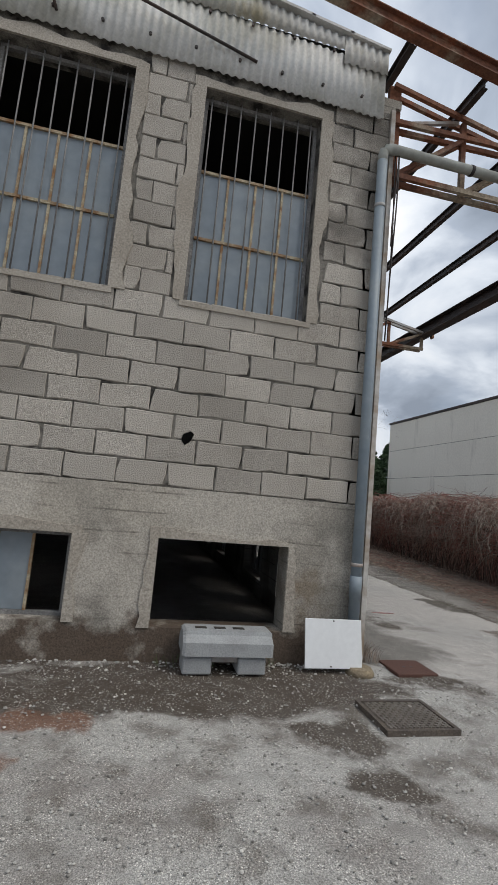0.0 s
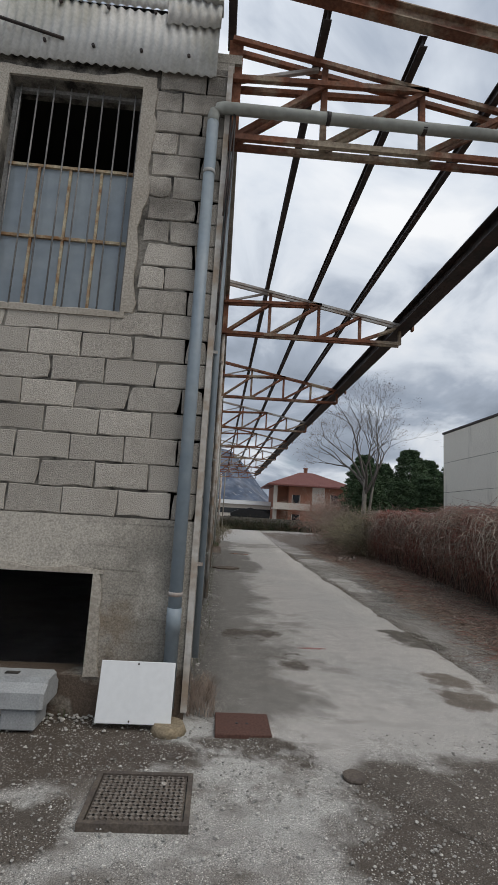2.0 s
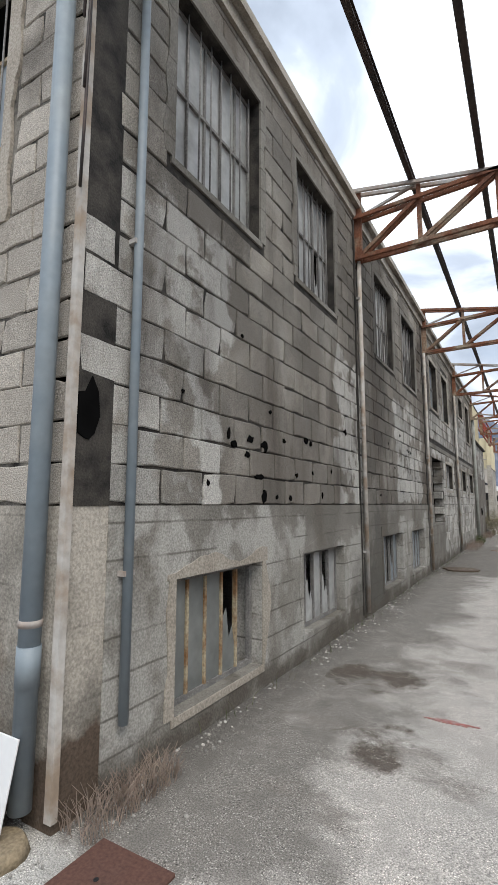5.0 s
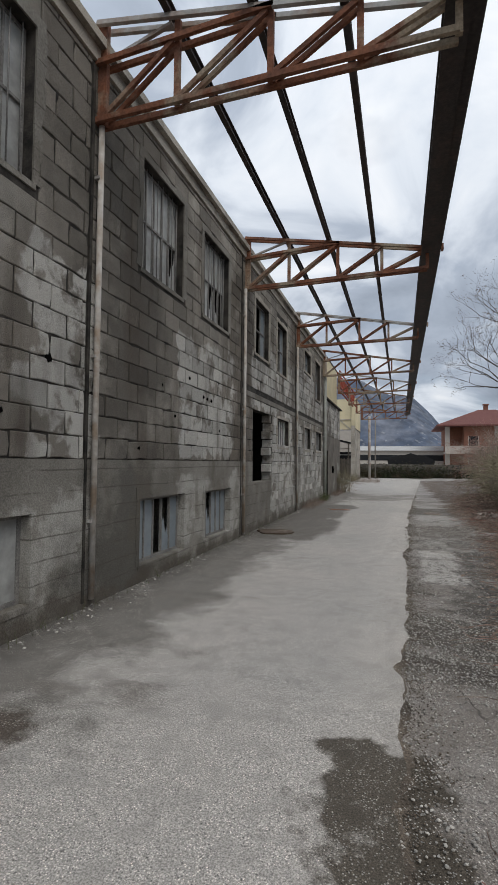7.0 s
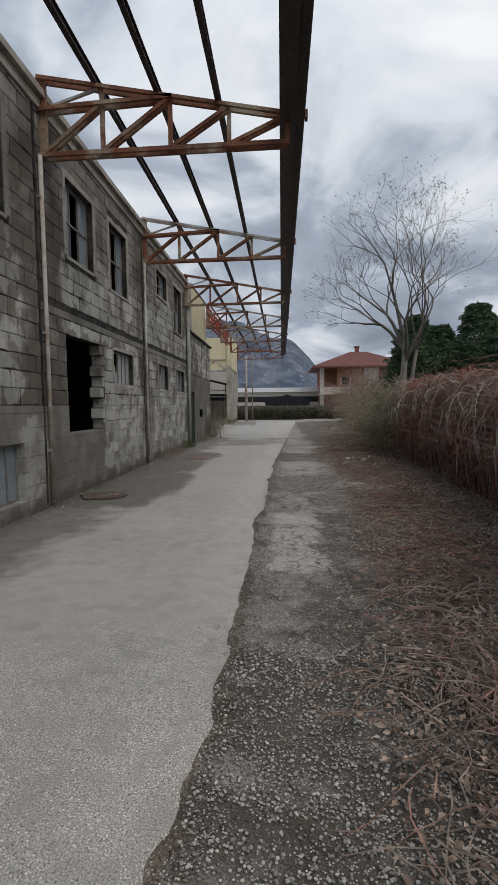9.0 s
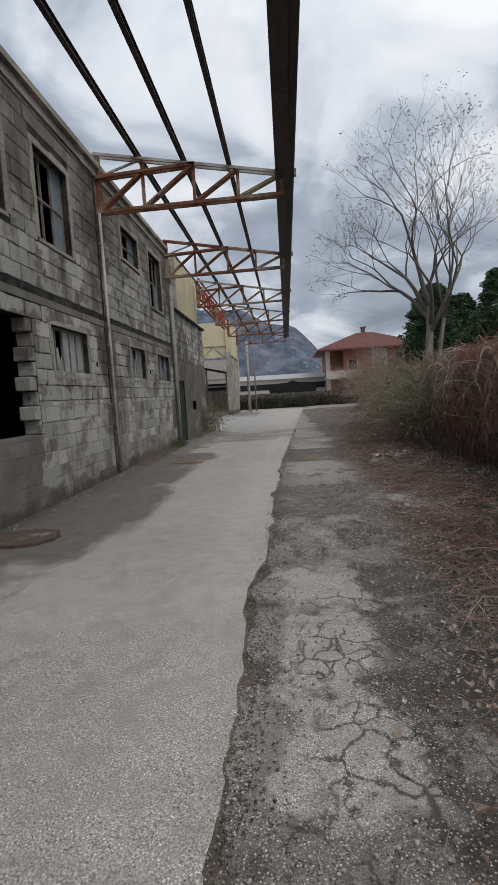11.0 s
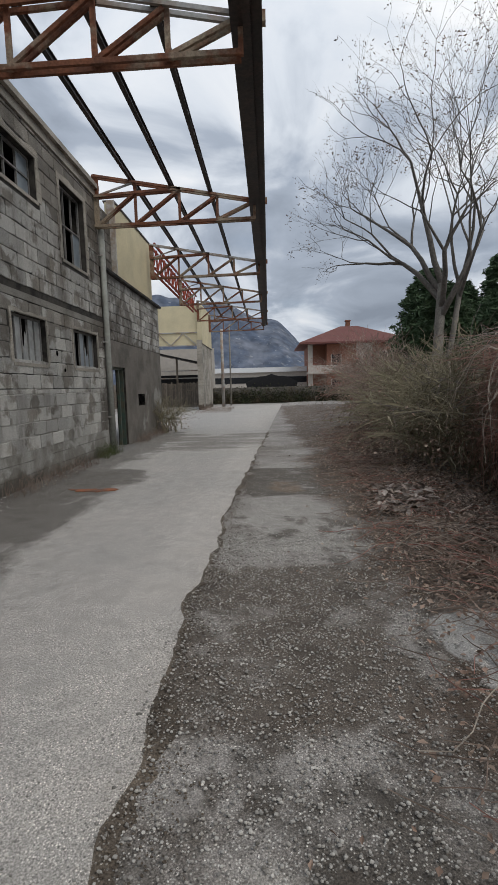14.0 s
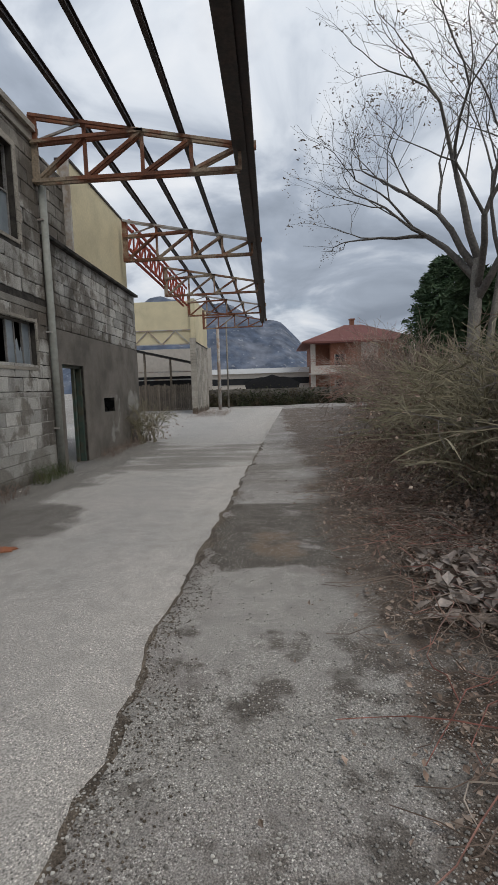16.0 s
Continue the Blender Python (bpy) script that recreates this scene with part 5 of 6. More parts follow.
def build_hedge():
    """Dry creeper over a fence: an inner body painted shade-dark and thousands of hanging stems."""
    verts, faces = [], []
    ys = [-7 + 0.2 * i for i in range(119)]
    prof = 12
    for y in ys:
        f, t = hedge_front(y) + 0.42, hedge_top(y) - 0.22
        for k in range(prof + 1):
            a = math.pi * k / prof
            x = f + 0.75 - 0.75 * math.copysign(abs(math.cos(a)) ** 0.5, math.cos(a))
            z = t * math.sin(a) ** 0.45 if 0 < k < prof else -0.05
            nn = 0.10 * noise.noise((x * 3, y * 2.5, z * 3)) + 0.06 * noise.noise((x * 8, y * 8, z * 8))
            verts.append((x + nn, y, z + nn * (k not in (0, prof))))
    w = prof + 1
    for j in range(len(ys) - 1):
        for k in range(prof):
            faces.append((j * w + k, (j + 1) * w + k, (j + 1) * w + k + 1, j * w + k + 1))
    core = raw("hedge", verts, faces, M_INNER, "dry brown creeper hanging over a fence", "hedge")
    for nm, m, count, rad, seed in (("stem_mat", M_TWIG_RED, 7600, 0.0055, 1), ("dry_stem_mat", M_TWIG, 3600, 0.0050, 2), ("pale_stem_mat", M_TWIG_PALE, 800, 0.0055, 3)):
        rnd = random.Random(seed)
        paths, rr = [], []
        for _ in range(count):
            y = -6.5 + 23.0 * rnd.random() ** 0.75
            f, t = hedge_front(y), hedge_top(y)
            z = t * rnd.uniform(0.35, 1.06)
            x = f + rnd.uniform(0.0, 0.55) + (0.3 if z < 0.9 * t else 0.35)
            dy, pts = rnd.gauss(0, 0.14), []
            out, drop = rnd.uniform(0.05, 0.2), rnd.uniform(0.05, 0.26)
            if rnd.random() < 0.35:
                drop, dy = rnd.uniform(-0.05, 0.1), rnd.gauss(0, 0.3)
            for k in range(6):
                pts.append((x, y, max(0.02, z)))
                x -= out * (0.8 if k < 2 else -0.15) + rnd.gauss(0, 0.03)
                y += dy + rnd.gauss(0, 0.05)
                z -= drop * (k * 0.45) - (0.05 if k == 0 else 0) + rnd.gauss(0, 0.03)
            paths.append(pts); rr.append((rad, rad * 0.5))
        strands(nm, paths, rr, m, parent=core, kind="stuff")


def hedge_arches():
    """Long stems that arch out of the creeper and hang before it."""
    rnd = random.Random(19)
    paths, rr = [], []
    for _ in range(330):
        y = rnd.uniform(-6, 15.8)
        x, z = hedge_front(y) + rnd.uniform(0.1, 0.5), hedge_top(y) - rnd.uniform(0.0, 0.7)
        out, rise, drop, side = rnd.uniform(0.15, 0.6), rnd.uniform(0.05, 0.3), rnd.uniform(0.4, 1.3), rnd.gauss(0, 0.35)
        pts = []
        for k in range(9):
            t = k / 8
            pts.append((x - out * math.sin(min(1, t * 1.3) * math.pi / 2), y + side * t + 0.03 * rnd.gauss(0, 1), max(0.03, z + rise * math.sin(min(1, t * 2) * math.pi) * 0.8 - drop * max(0, t - 0.3) ** 1.3)))
        paths.append(pts); rr.append((0.007, 0.003))
    strands("arching_stems", paths, rr, M_TWIG_PALE, "pale arching stems before the creeper", "stems", "stuff")


build_hedge()
hedge_arches()


def verge_edge(y):
    """x where the litter of the verge begins."""
    return 4.22 + 0.12 * (min(y, 13) - 5) + max(0, y - 19) * 0.12 + 0.25 * noise.noise((1.0, y * 0.6, 2.0))


def build_litter():
    """Fallen leaves, twigs and runners on the verge."""
    rnd = random.Random(5)
    pts = []
    for _ in range(62000):
        y = rnd.uniform(-5, 26)
        e = verge_edge(y)
        x = e + rnd.gauss(0.7, 0.48)
        if x > e + 1.9 or x < 3.9:
            continue
        pts.append((x, y, 0.012 + abs(rnd.gauss(0, 0.022)) + max(0, x - 5.4) * 0.10))
    flakes("leaf_litter", pts, 0.026, M_LEAF, "dry brown leaves on the verge", "leaves", "stuff", flat=0.5)
    pile = [(5.6 + rnd.gauss(0, 0.2), 15.95 + rnd.gauss(0, 0.35), 0.03 + abs(rnd.gauss(0, 0.05))) for _ in range(420)]
    flakes("pale_leaf_pile", pile, 0.075, M_LEAF_PALE, "pile of pale dry leaves", "leaves", "stuff", flat=0.6)
    for nm, m, count, seed in (("verge_twigs", M_VERGE, 4200, 11), ("pale_runners", M_TWIG_PALE, 420, 12), ("red_runners", M_TWIG_RED, 1100, 13)):
        rnd = random.Random(seed)
        paths, rr = [], []
        for _ in range(count):
            y = rnd.uniform(-4, 24)
            x = verge_edge(y) + rnd.gauss(0.5, 0.4)
            if x < verge_edge(y) - 0.25:
                continue
            a, pp, z = rnd.uniform(0, 2 * math.pi), [], 0.02 + rnd.random() * 0.10
            stp = rnd.uniform(0.05, 0.17)
            for k in range(6):
                pp.append((x, y, max(0.008, z + 0.05 * math.sin(k * 1.1) * rnd.random())))
                a += rnd.gauss(0, 0.35)
                x += stp * math.cos(a); y += stp * math.sin(a)
            paths.append(pp); rr.append((0.0042, 0.0024))
        strands(nm, paths, rr, m, "dry twigs and runners on the verge", "twigs", "stuff")


build_litter()


def grow(rnd, p, d, length, r, depth, paths, rr, tips, spread=0.55, lift=0.10, droop=0.0):
    """Grows one limb and its side limbs."""
    pts, seg = [tuple(p)], max(3, int(5 - depth * 0.5))
    for k in range(seg):
        d = (d + Vector((rnd.gauss(0, 0.15), rnd.gauss(0, 0.15), rnd.gauss(0, 0.09) + lift * 0.4 - droop))).normalized()
        p = p + d * length / seg
        pts.append(tuple(p))
    r1 = r * 0.62
    paths.append(pts); rr.append((r, r1))
    if depth <= 0:
        tips.append(tuple(p))
        return
    kids = rnd.choice((2, 3, 3)) if depth > 1 else rnd.choice((2, 3, 4))
    for i in range(kids):
        axis = Vector((rnd.gauss(0, 1), rnd.gauss(0, 1), rnd.gauss(0, 0.35))).normalized()
        nd = (d + axis * spread * rnd.uniform(0.7, 1.35) + Vector((0, 0, lift))).normalized()
        start = Vector(pts[-1]) if i < 2 else Vector(pts[rnd.randrange(len(pts) // 2, len(pts))])
        grow(rnd, start, nd, length * rnd.uniform(0.66, 0.88), r1 * (0.9 if i == 0 else 0.68), depth - 1, paths, rr, tips, spread, lift, droop)


def bare_tree(at, seed, trunk_h, first, depth, r, label, stems=1, pods=True):
    rnd = random.Random(seed)
    paths, rr, tips, tp, tr = [], [], [], [], []
    for s in range(stems):
        base = Vector((at[0] + 0.25 * s, at[1] + 0.1 * s, -0.08))
        lean = Vector((rnd.gauss(0, 0.06) + 0.10 * s, rnd.gauss(0, 0.05), 1)).normalized()
        mid = base + lean * trunk_h * 0.5 + Vector((rnd.gauss(0, 0.05), 0, 0))
        top = base + lean * trunk_h
        tp.append([tuple(base), tuple(base + lean * 0.25), tuple(mid), tuple(top)]); tr.append((r * (1.15 if s == 0 else 0.6), r * (0.8 if s == 0 else 0.45)))
        for i in range(5 if s == 0 else 3):
            a = 2 * math.pi * (i + rnd.random() * 0.5) / (5 if s == 0 else 3)
            nd = Vector((math.cos(a) * 0.68, math.sin(a) * 0.68, 1.05)).normalized()
            if i == 0:
                nd = Vector((rnd.gauss(0, 0.15), rnd.gauss(0, 0.15), 1)).normalized()
            grow(rnd, top - lean * 0.22 * i, nd, first * rnd.uniform(0.8, 1.15), r * (0.62 if s == 0 else 0.34), depth, paths, rr, tips, 0.62, 0.06)
    t = strands("tree", tp, tr, M_BARK, label, "tree", sides=10)
    t.name = "tree"
    strands("crown", paths, rr, M_LIMB, parent=t, sides=5)
    if pods:
        pp = []
        for q in tips:
            if rnd.random() < 0.42:
                for _ in range(5):
                    pp.append((q[0] + rnd.gauss(0, 0.06), q[1] + rnd.gauss(0, 0.06), q[2] - rnd.random() * 0.28))
        flakes("pod_mass", pp, 0.028, M_POD, kind="stuff", parent=t, flat=2.0, long=2.6)
    return t


bare_tree((8.4, 23.1), 21, 4.2, 1.85, 5, 0.15, "bare tree with pale bark and dry seed pods", stems=2)


def thicket(name, x, y, w, d, h, count, seed, material, label, leaf=2, canes=9):
    """Leafless shrub: branching stems, a few long arching canes and dead leaves caught low inside."""
    rnd = random.Random(seed)
    paths, rr, tips = [], [], []
    for _ in range(count):
        px, py = x + w * max(-1.4, min(1.4, rnd.gauss(0, 1))), y + d * max(-1.6, min(1.6, rnd.gauss(0, 1)))
        p, dd = Vector((px, py, 0)), Vector((rnd.gauss(0, 0.25), rnd.gauss(0, 0.28), 1)).normalized()
        grow(rnd, p, dd, h * rnd.uniform(0.3, 0.48), 0.015, 3, paths, rr, tips, 0.7, 0.02, 0.06)
    rr = [(max(a, 0.006), max(b, 0.0042)) for a, b in rr]
    b = strands(name, paths, rr, material, label, "shrub")
    arch, ar = [], []
    for _ in range(canes):
        a, reach, top = rnd.uniform(0, 6.28), rnd.uniform(0.5, 1.1), h * rnd.uniform(0.6, 1.0)
        px, py, pts = x + w * rnd.gauss(0, 0.8), y + d * rnd.gauss(0, 0.8), []
        for k in range(9):
            t = k / 8
            pts.append((px + reach * t * math.cos(a), py + reach * t * math.sin(a), max(0.02, top * math.sin(math.pi * min(1, 0.06 + t * 0.8)) + rnd.gauss(0, 0.02))))
        arch.append(pts); ar.append((0.009, 0.005))
    strands("canes", arch, ar, M_TWIG_PALE, kind="stuff", parent=b)
    if leaf:
        low = [t for t in tips if t[2] < h * 0.75]
        flakes("dead_leaves", [(t[0] + rnd.gauss(0, 0.12), t[1] + rnd.gauss(0, 0.12), max(0.03, t[2] * rnd.uniform(0.2, 1.0))) for t in low for _ in range(leaf)], 0.036, M_LEAF, kind="stuff", parent=b, flat=1.5)
    return b


thicket("bush", 7.5, 17.4, 0.32, 0.4, 1.7, 45, 30, M_OLIVE, "olive leafless thicket at the end of the creeper")
thicket("bush", 7.15, 18.2, 0.36, 0.7, 1.9, 70, 31, M_OLIVE, "dense leafless thicket with olive stems", 1)
thicket("bush", 8.3, 18.2, 0.6, 1.2, 2.1, 60, 42, M_LIMB, "leafless thicket behind the creeper", 1)
thicket("bush", 7.35, 19.8, 0.42, 0.8, 2.1, 75, 32, M_OLIVE, "dense leafless thicket with grey-brown stems", 1)
thicket("bush", 7.6, 22.0, 0.42, 1.0, 2.3, 70, 37, M_VERGE, "brown leafless thicket round the tree trunk", 1)
thicket("bush", 7.6, 24.8, 0.42, 1.2, 2.4, 60, 33, M_VERGE, "dark brown leafless thicket along the lane", 1)
thicket("bush", 8.6, 30.0, 0.6, 2.0, 3.2, 55, 34, M_VERGE, "tall leafless thicket along the lane", 1, 4)
thicket("bush", 10.0, 38.0, 0.8, 3.0, 4.0, 55, 35, M_TWIG_RED, "tall leafless thicket farther off", 0, 3)
thicket("bush", 11.5, 47.0, 1.0, 3.0, 4.4, 50, 36, M_TWIG, "leafless thicket near the end wall", 0, 3)


def conifer(at, h, w, seed, label):
    """Trunk with whorls of drooping boughs, each made of many small sprays."""
    rnd = random.Random(seed)
    t = strands("conifer", [[(at[0], at[1], -0.05), (at[0], at[1], h * 0.5), (at[0], at[1], h * 0.97)]], [(0.16, 0.02)], M_BARK, label, "tree", sides=7)
    pts = []
    for _ in range(12000):
        u = rnd.random() ** 0.75
        z = h * (0.04 + 0.95 * u)
        rad = w * 1.35 * min(1.0, (1.04 - u) ** 0.55) * (0.8 + 0.2 * math.sin(z * 5 + seed) ** 2) + 0.08
        a = rnd.uniform(0, 2 * math.pi)
        lump = 1 + 0.35 * noise.noise((math.cos(a) * 1.5 + seed, math.sin(a) * 1.5, z * 0.9))
        rr = rad * lump * rnd.uniform(0.35, 1.0) ** 0.6
        pts.append((at[0] + rr * math.cos(a), at[1] + rr * math.sin(a), z - 0.15 * rr))
    flakes("crown", pts, 0.085, M_CONIFER, parent=t, flat=1.3, long=4.0)
    return t


for i, (x, y, h, w) in enumerate(((12.4, 36.0, 7.4, 2.1), (14.4, 37.0, 6.9, 2.0), (16.6, 36.5, 8.2, 2.2), (18.8, 38.0, 7.6, 2.1), (21.2, 37.5, 8.2, 2.2), (10.4, 28.5, 4.6, 1.9), (13.0, 29.5, 4.9, 2.0), (15.2, 30.0, 5.2, 2.0), (8.9, 24.2, 4.1, 1.05))):
    conifer((x, y), h, w, 60 + i, "dark green conifer behind the hedge")


def creeper_on_wall():
    rnd = random.Random(8)
    pts = []
    for _ in range(5200):
        x = rnd.uniform(-1.5, 13)
        z = abs(rnd.gauss(0, 0.62))
        if z > 1.75 + 0.3 * noise.noise((x, 2, 1)):
            continue
        pts.append((x, 53.36 - rnd.random() * 0.28, z))
    flakes("creeper", pts, 0.11, M_IVY, "dark creeper over the end wall", "creeper", "stuff", flat=2.0)


creeper_on_wall()


def weeds(x0, x1, y0, y1, count, h, seed, m=None, label="dry weeds at the foot of the wall"):
    rnd = random.Random(seed)
    paths, rr = [], []
    for _ in range(count):
        x, y, a = rnd.uniform(x0, x1), rnd.uniform(y0, y1), rnd.uniform(0, 6.28)
        hh = h * rnd.uniform(0.3, 1.0)
        paths.append([(x, y, 0.0), (x + 0.15 * hh * math.cos(a), y + 0.15 * hh * math.sin(a), hh * 0.6), (x + 0.5 * hh * math.cos(a), y + 0.5 * hh * math.sin(a), hh)])
        rr.append((0.0025, 0.001))
    return strands("weed", paths, rr, m or M_WEED, label, "weeds", "stuff")


weeds(0.02, 0.24, 0.4, 1.1, 420, 0.17, 1, M_VERGE, "dry brown grass at the wall corner")
weeds(0.02, 0.16, 1.5, 15, 160, 0.12, 2)
weeds(0.02, 0.42, 16.5, 19.6, 330, 0.30, 7, M_VERGE, "dry grass along the wall foot")
weeds(0.02, 0.34, 20.2, 21.4, 260, 0.34, 3)
weeds(0.02, 0.40, 23.2, 27.2, 420, 0.26, 4, M_VERGE)
weeds(-2.0, -0.9, 0.2, 0.36, 60, 0.1, 5)
thicket("bush", 0.32, 26.8, 0.22, 0.5, 1.05, 34, 41, M_OLIVE, "dark olive shrub at the end of the annex", 1, 3)
weeds(-0.5, 1.5, 38.0, 43.5, 700, 0.35, 6, M_VERGE, "dry grass round the pier")

# ---- small things by the gable wall ----
def stone_bench():
    """A grey cast trough turned over on two blocks."""
    b = thing("concrete_trough", "grey cast trough upside down on two blocks", "trough", (-1.42, 0.17, 0))
    for x in (-1.66, -1.18):
        bm = bmesh.new(); box(bm, x - 0.125, x + 0.125, 0.05, 0.30, 0, 0.145)
        bmesh.ops.bevel(bm, geom=bm.edges[:], offset=0.012, segments=1, affect="EDGES")
        part("foot", bm, M_PLANTER, b)
    bm = bmesh.new()
    prof = ((0.02, 0.17), (0.02, 0.28), (0.09, 0.33), (0.10, 0.365), (0.29, 0.365), (0.30, 0.33), (0.37, 0.28), (0.37, 0.17))
    rings = []
    for x, k in ((-1.80, 0.92), (-1.775, 1.0), (-1.03, 1.0), (-1.005, 0.92)):
        rings.append([bm.verts.new((x, 0.19 + (y - 0.195) * k, 0.16 + (z - 0.17) * k)) for y, z in prof])
    for r0, r1 in zip(rings, rings[1:]):
        for k in range(8):
            bm.faces.new((r0[k], r0[(k + 1) % 8], r1[(k + 1) % 8], r1[k]))
    bm.faces.new(rings[0]); bm.faces.new(rings[-1][::-1])
    part("trough_body", bm, M_PLANTER, b)
    # slots as raised dark plates: the hollow is only painted
    for x in (-1.64, -1.47, -1.30):
        bm = bmesh.new(); box(bm, x - 0.05, x + 0.05, 0.15, 0.20, 0.354, 0.361); part("dark_slot_plate", bm, M_MORTAR, b)
    bm = bmesh.new(); box(bm, -1.53, -1.29, 0.10, 0.20, 0.09, 0.135); part("tie_bar", bm, M_GALV, b)


stone_bench()
bm = bmesh.new(); bar(bm, (-0.37, 0.155, 0.03), (-0.37, 0.235, 0.455), 0.57, 0.012, (0, -1, 0.2))
bmesh.ops.bevel(bm, geom=bm.edges[:], offset=0.003, segments=1, affect="EDGES")
board = tagged(part("white_panel", bm, M_WHITE), "white painted panel leaning against the wall", "panel")
for x, z in ((-0.37, 0.44), (-0.40, 0.05)):
    bm = bmesh.new(); y = 0.155 + (z - 0.03) * 0.188
    tube(bm, [(x, y - 0.002, z), (x, y - 0.012, z)], 0.007, 8); part("screw", bm, M_DARK, board)
bm = bmesh.new()
tube(bm, [(-0.10, 0.17, -0.02), (-0.10, 0.17, 0.02), (-0.10, 0.17, 0.045)], 0.14, 14, 0.11)
tagged(part("stone_block", bm, M_TAN), "flat tan mortar lump under the downpipe", "stone")


def drain_cover():
    """Square cast-iron cover with a raised diamond pattern in a frame."""
    c = thing("manhole_cover", "square cast-iron cover with a diamond pattern", "manhole cover", (-0.17, -0.74, 0))
    x0, x1, y0, y1 = -0.46, 0.12, -0.99, -0.48
    bm = bmesh.new()
    for b in ((x0, x1, y0, y0 + 0.03), (x0, x1, y1 - 0.03, y1), (x0, x0 + 0.03, y0 + 0.03, y1 - 0.03), (x1 - 0.03, x1, y0 + 0.03, y1 - 0.03)):
        box(bm, *b, -0.03, 0.020)
    part("cover_frame", bm, M_IRON, c)
    bm = bmesh.new(); box(bm, x0 + 0.036, x1 - 0.036, y0 + 0.036, y1 - 0.036, -0.03, 0.011); part("plate", bm, M_IRON, c)
    bm = bmesh.new()
    s = 0.062
    for i in range(-14, 26):
        for sx in (1, -1):
            # one diagonal rib clipped to the plate
            cx = x0 + 0.05 + i * s if sx > 0 else x1 - 0.05 - i * s
            ya, yb = y0 + 0.05, y1 - 0.05
            xa, xb = cx, cx + sx * (yb - ya) * 1.0
            lo, hi = x0 + 0.05, x1 - 0.05
            t0, t1 = 0.0, 1.0
            if xb != xa:
                ta, tb = sorted(((lo - xa) / (xb - xa), (hi - xa) / (xb - xa)))
                t0, t1 = max(t0, ta), min(t1, tb)
            if t1 - t0 < 0.03:
                continue
            bar(bm, (xa + (xb - xa) * t0, ya + (yb - ya) * t0, 0.0145), (xa + (xb - xa) * t1, ya + (yb - ya) * t1, 0.0145), 0.017, 0.010)
    part("ribs", bm, M_IRON_WORN, c)
    bm = bmesh.new(); tube(bm, [(-0.05, -0.60, 0.01), (-0.05, -0.60, 0.02)], 0.016, 8); part("lifting_eye", bm, M_PALE, c)


drain_cover()
bm = bmesh.new(); box(bm, 0.25, 0.68, 0.08, 0.47, -0.02, 0.018)
bmesh.ops.bevel(bm, geom=bm.edges[:], offset=0.006, segments=1, affect="EDGES")
plate = tagged(part("steel_plate", bm, M_RUSTPLATE), "rusty square steel plate on the ground", "plate")
# lifting holes as black discs just above the plate, their depth only colour
for x in (0.42, 0.50):
    bm = bmesh.new(); tube(bm, [(x, 0.27, 0.016), (x, 0.27, 0.0205)], 0.012, 8); part("lifting_hole_disc", bm, M_TARP, plate)
bm = bmesh.new(); tube(bm, [(1.16, -0.42, -0.02), (1.16, -0.42, 0.006)], 0.075, 20)
tagged(part("valve_cap", bm, M_IRON), "round iron valve cap in the asphalt", "cover")


def patch(name, x, y, rx, ry, z, material, label, category, seed, rough=0.3, n=40):
    """A thin uneven patch lying on the ground."""
    verts, faces = [(x, y, z)], []
    for k in range(n):
        a = 2 * math.pi * k / n
        r = 1 + rough * noise.fractal((math.cos(a) * 1.5, math.sin(a) * 1.5, seed), 0.8, 2, 4)
        verts.append((x + rx * r * math.cos(a), y + ry * r * math.sin(a), z))
    for k in range(n):
        verts.append((verts[1 + k][0] * 1.0, verts[1 + k][1], z - 0.03))
    for k in range(n):
        k2 = (k + 1) % n
        faces.append((0, 1 + k, 1 + k2)); faces.append((1 + k, 1 + n + k, 1 + n + k2, 1 + k2))
    return raw(name, verts, faces, material, label, category)


patch("paint_mark", 1.47, 2.6, 0.15, 0.025, 0.004, M_REDMARK, "faded red paint mark on the asphalt", "mark", 2.0, 0.6)
patch("cover_slab", 0.55, 11.3, 0.42, 0.30, 0.03, M_BEAM, "broken round concrete slab by the wall", "slab", 6.0, 0.25)
patch("brick_fragment_pile", 1.25, 16.97, 0.32, 0.11, 0.012, M_BRICKDUST, "scatter of red brick fragments by the wall", "rubble", 7.0, 0.7)


def pebbles(name, pts, size, label, material=None):
    """Worn chippings, each an uneven six-sided stone half sunk in the ground."""
    verts, faces = [], []
    rnd = random.Random(len(pts))
    for p in pts:
        s = size * rnd.uniform(0.35, 1.3)
        b, turn, flat = len(verts), rnd.uniform(0, 6.28), rnd.uniform(0.6, 1.0)
        for ring, (r, z) in enumerate(((1.0, -0.3), (0.95, 0.18), (0.5, 0.48))):
            for k in range(6):
                a = turn + 1.047 * k
                j = r * s * rnd.uniform(0.75, 1.15)
                verts.append((p[0] + j * math.cos(a), p[1] + j * flat * math.sin(a), p[2] + z * s))
        for q in (0, 6):
            for k in range(6):
                k2 = (k + 1) % 6
                faces.append((b + q + k, b + q + k2, b + q + 6 + k2, b + q + 6 + k))
        faces.append(tuple(range(b + 12, b + 18)))
    return raw(name, verts, faces, material or M_PEBBLE, label, "pebbles", "stuff")


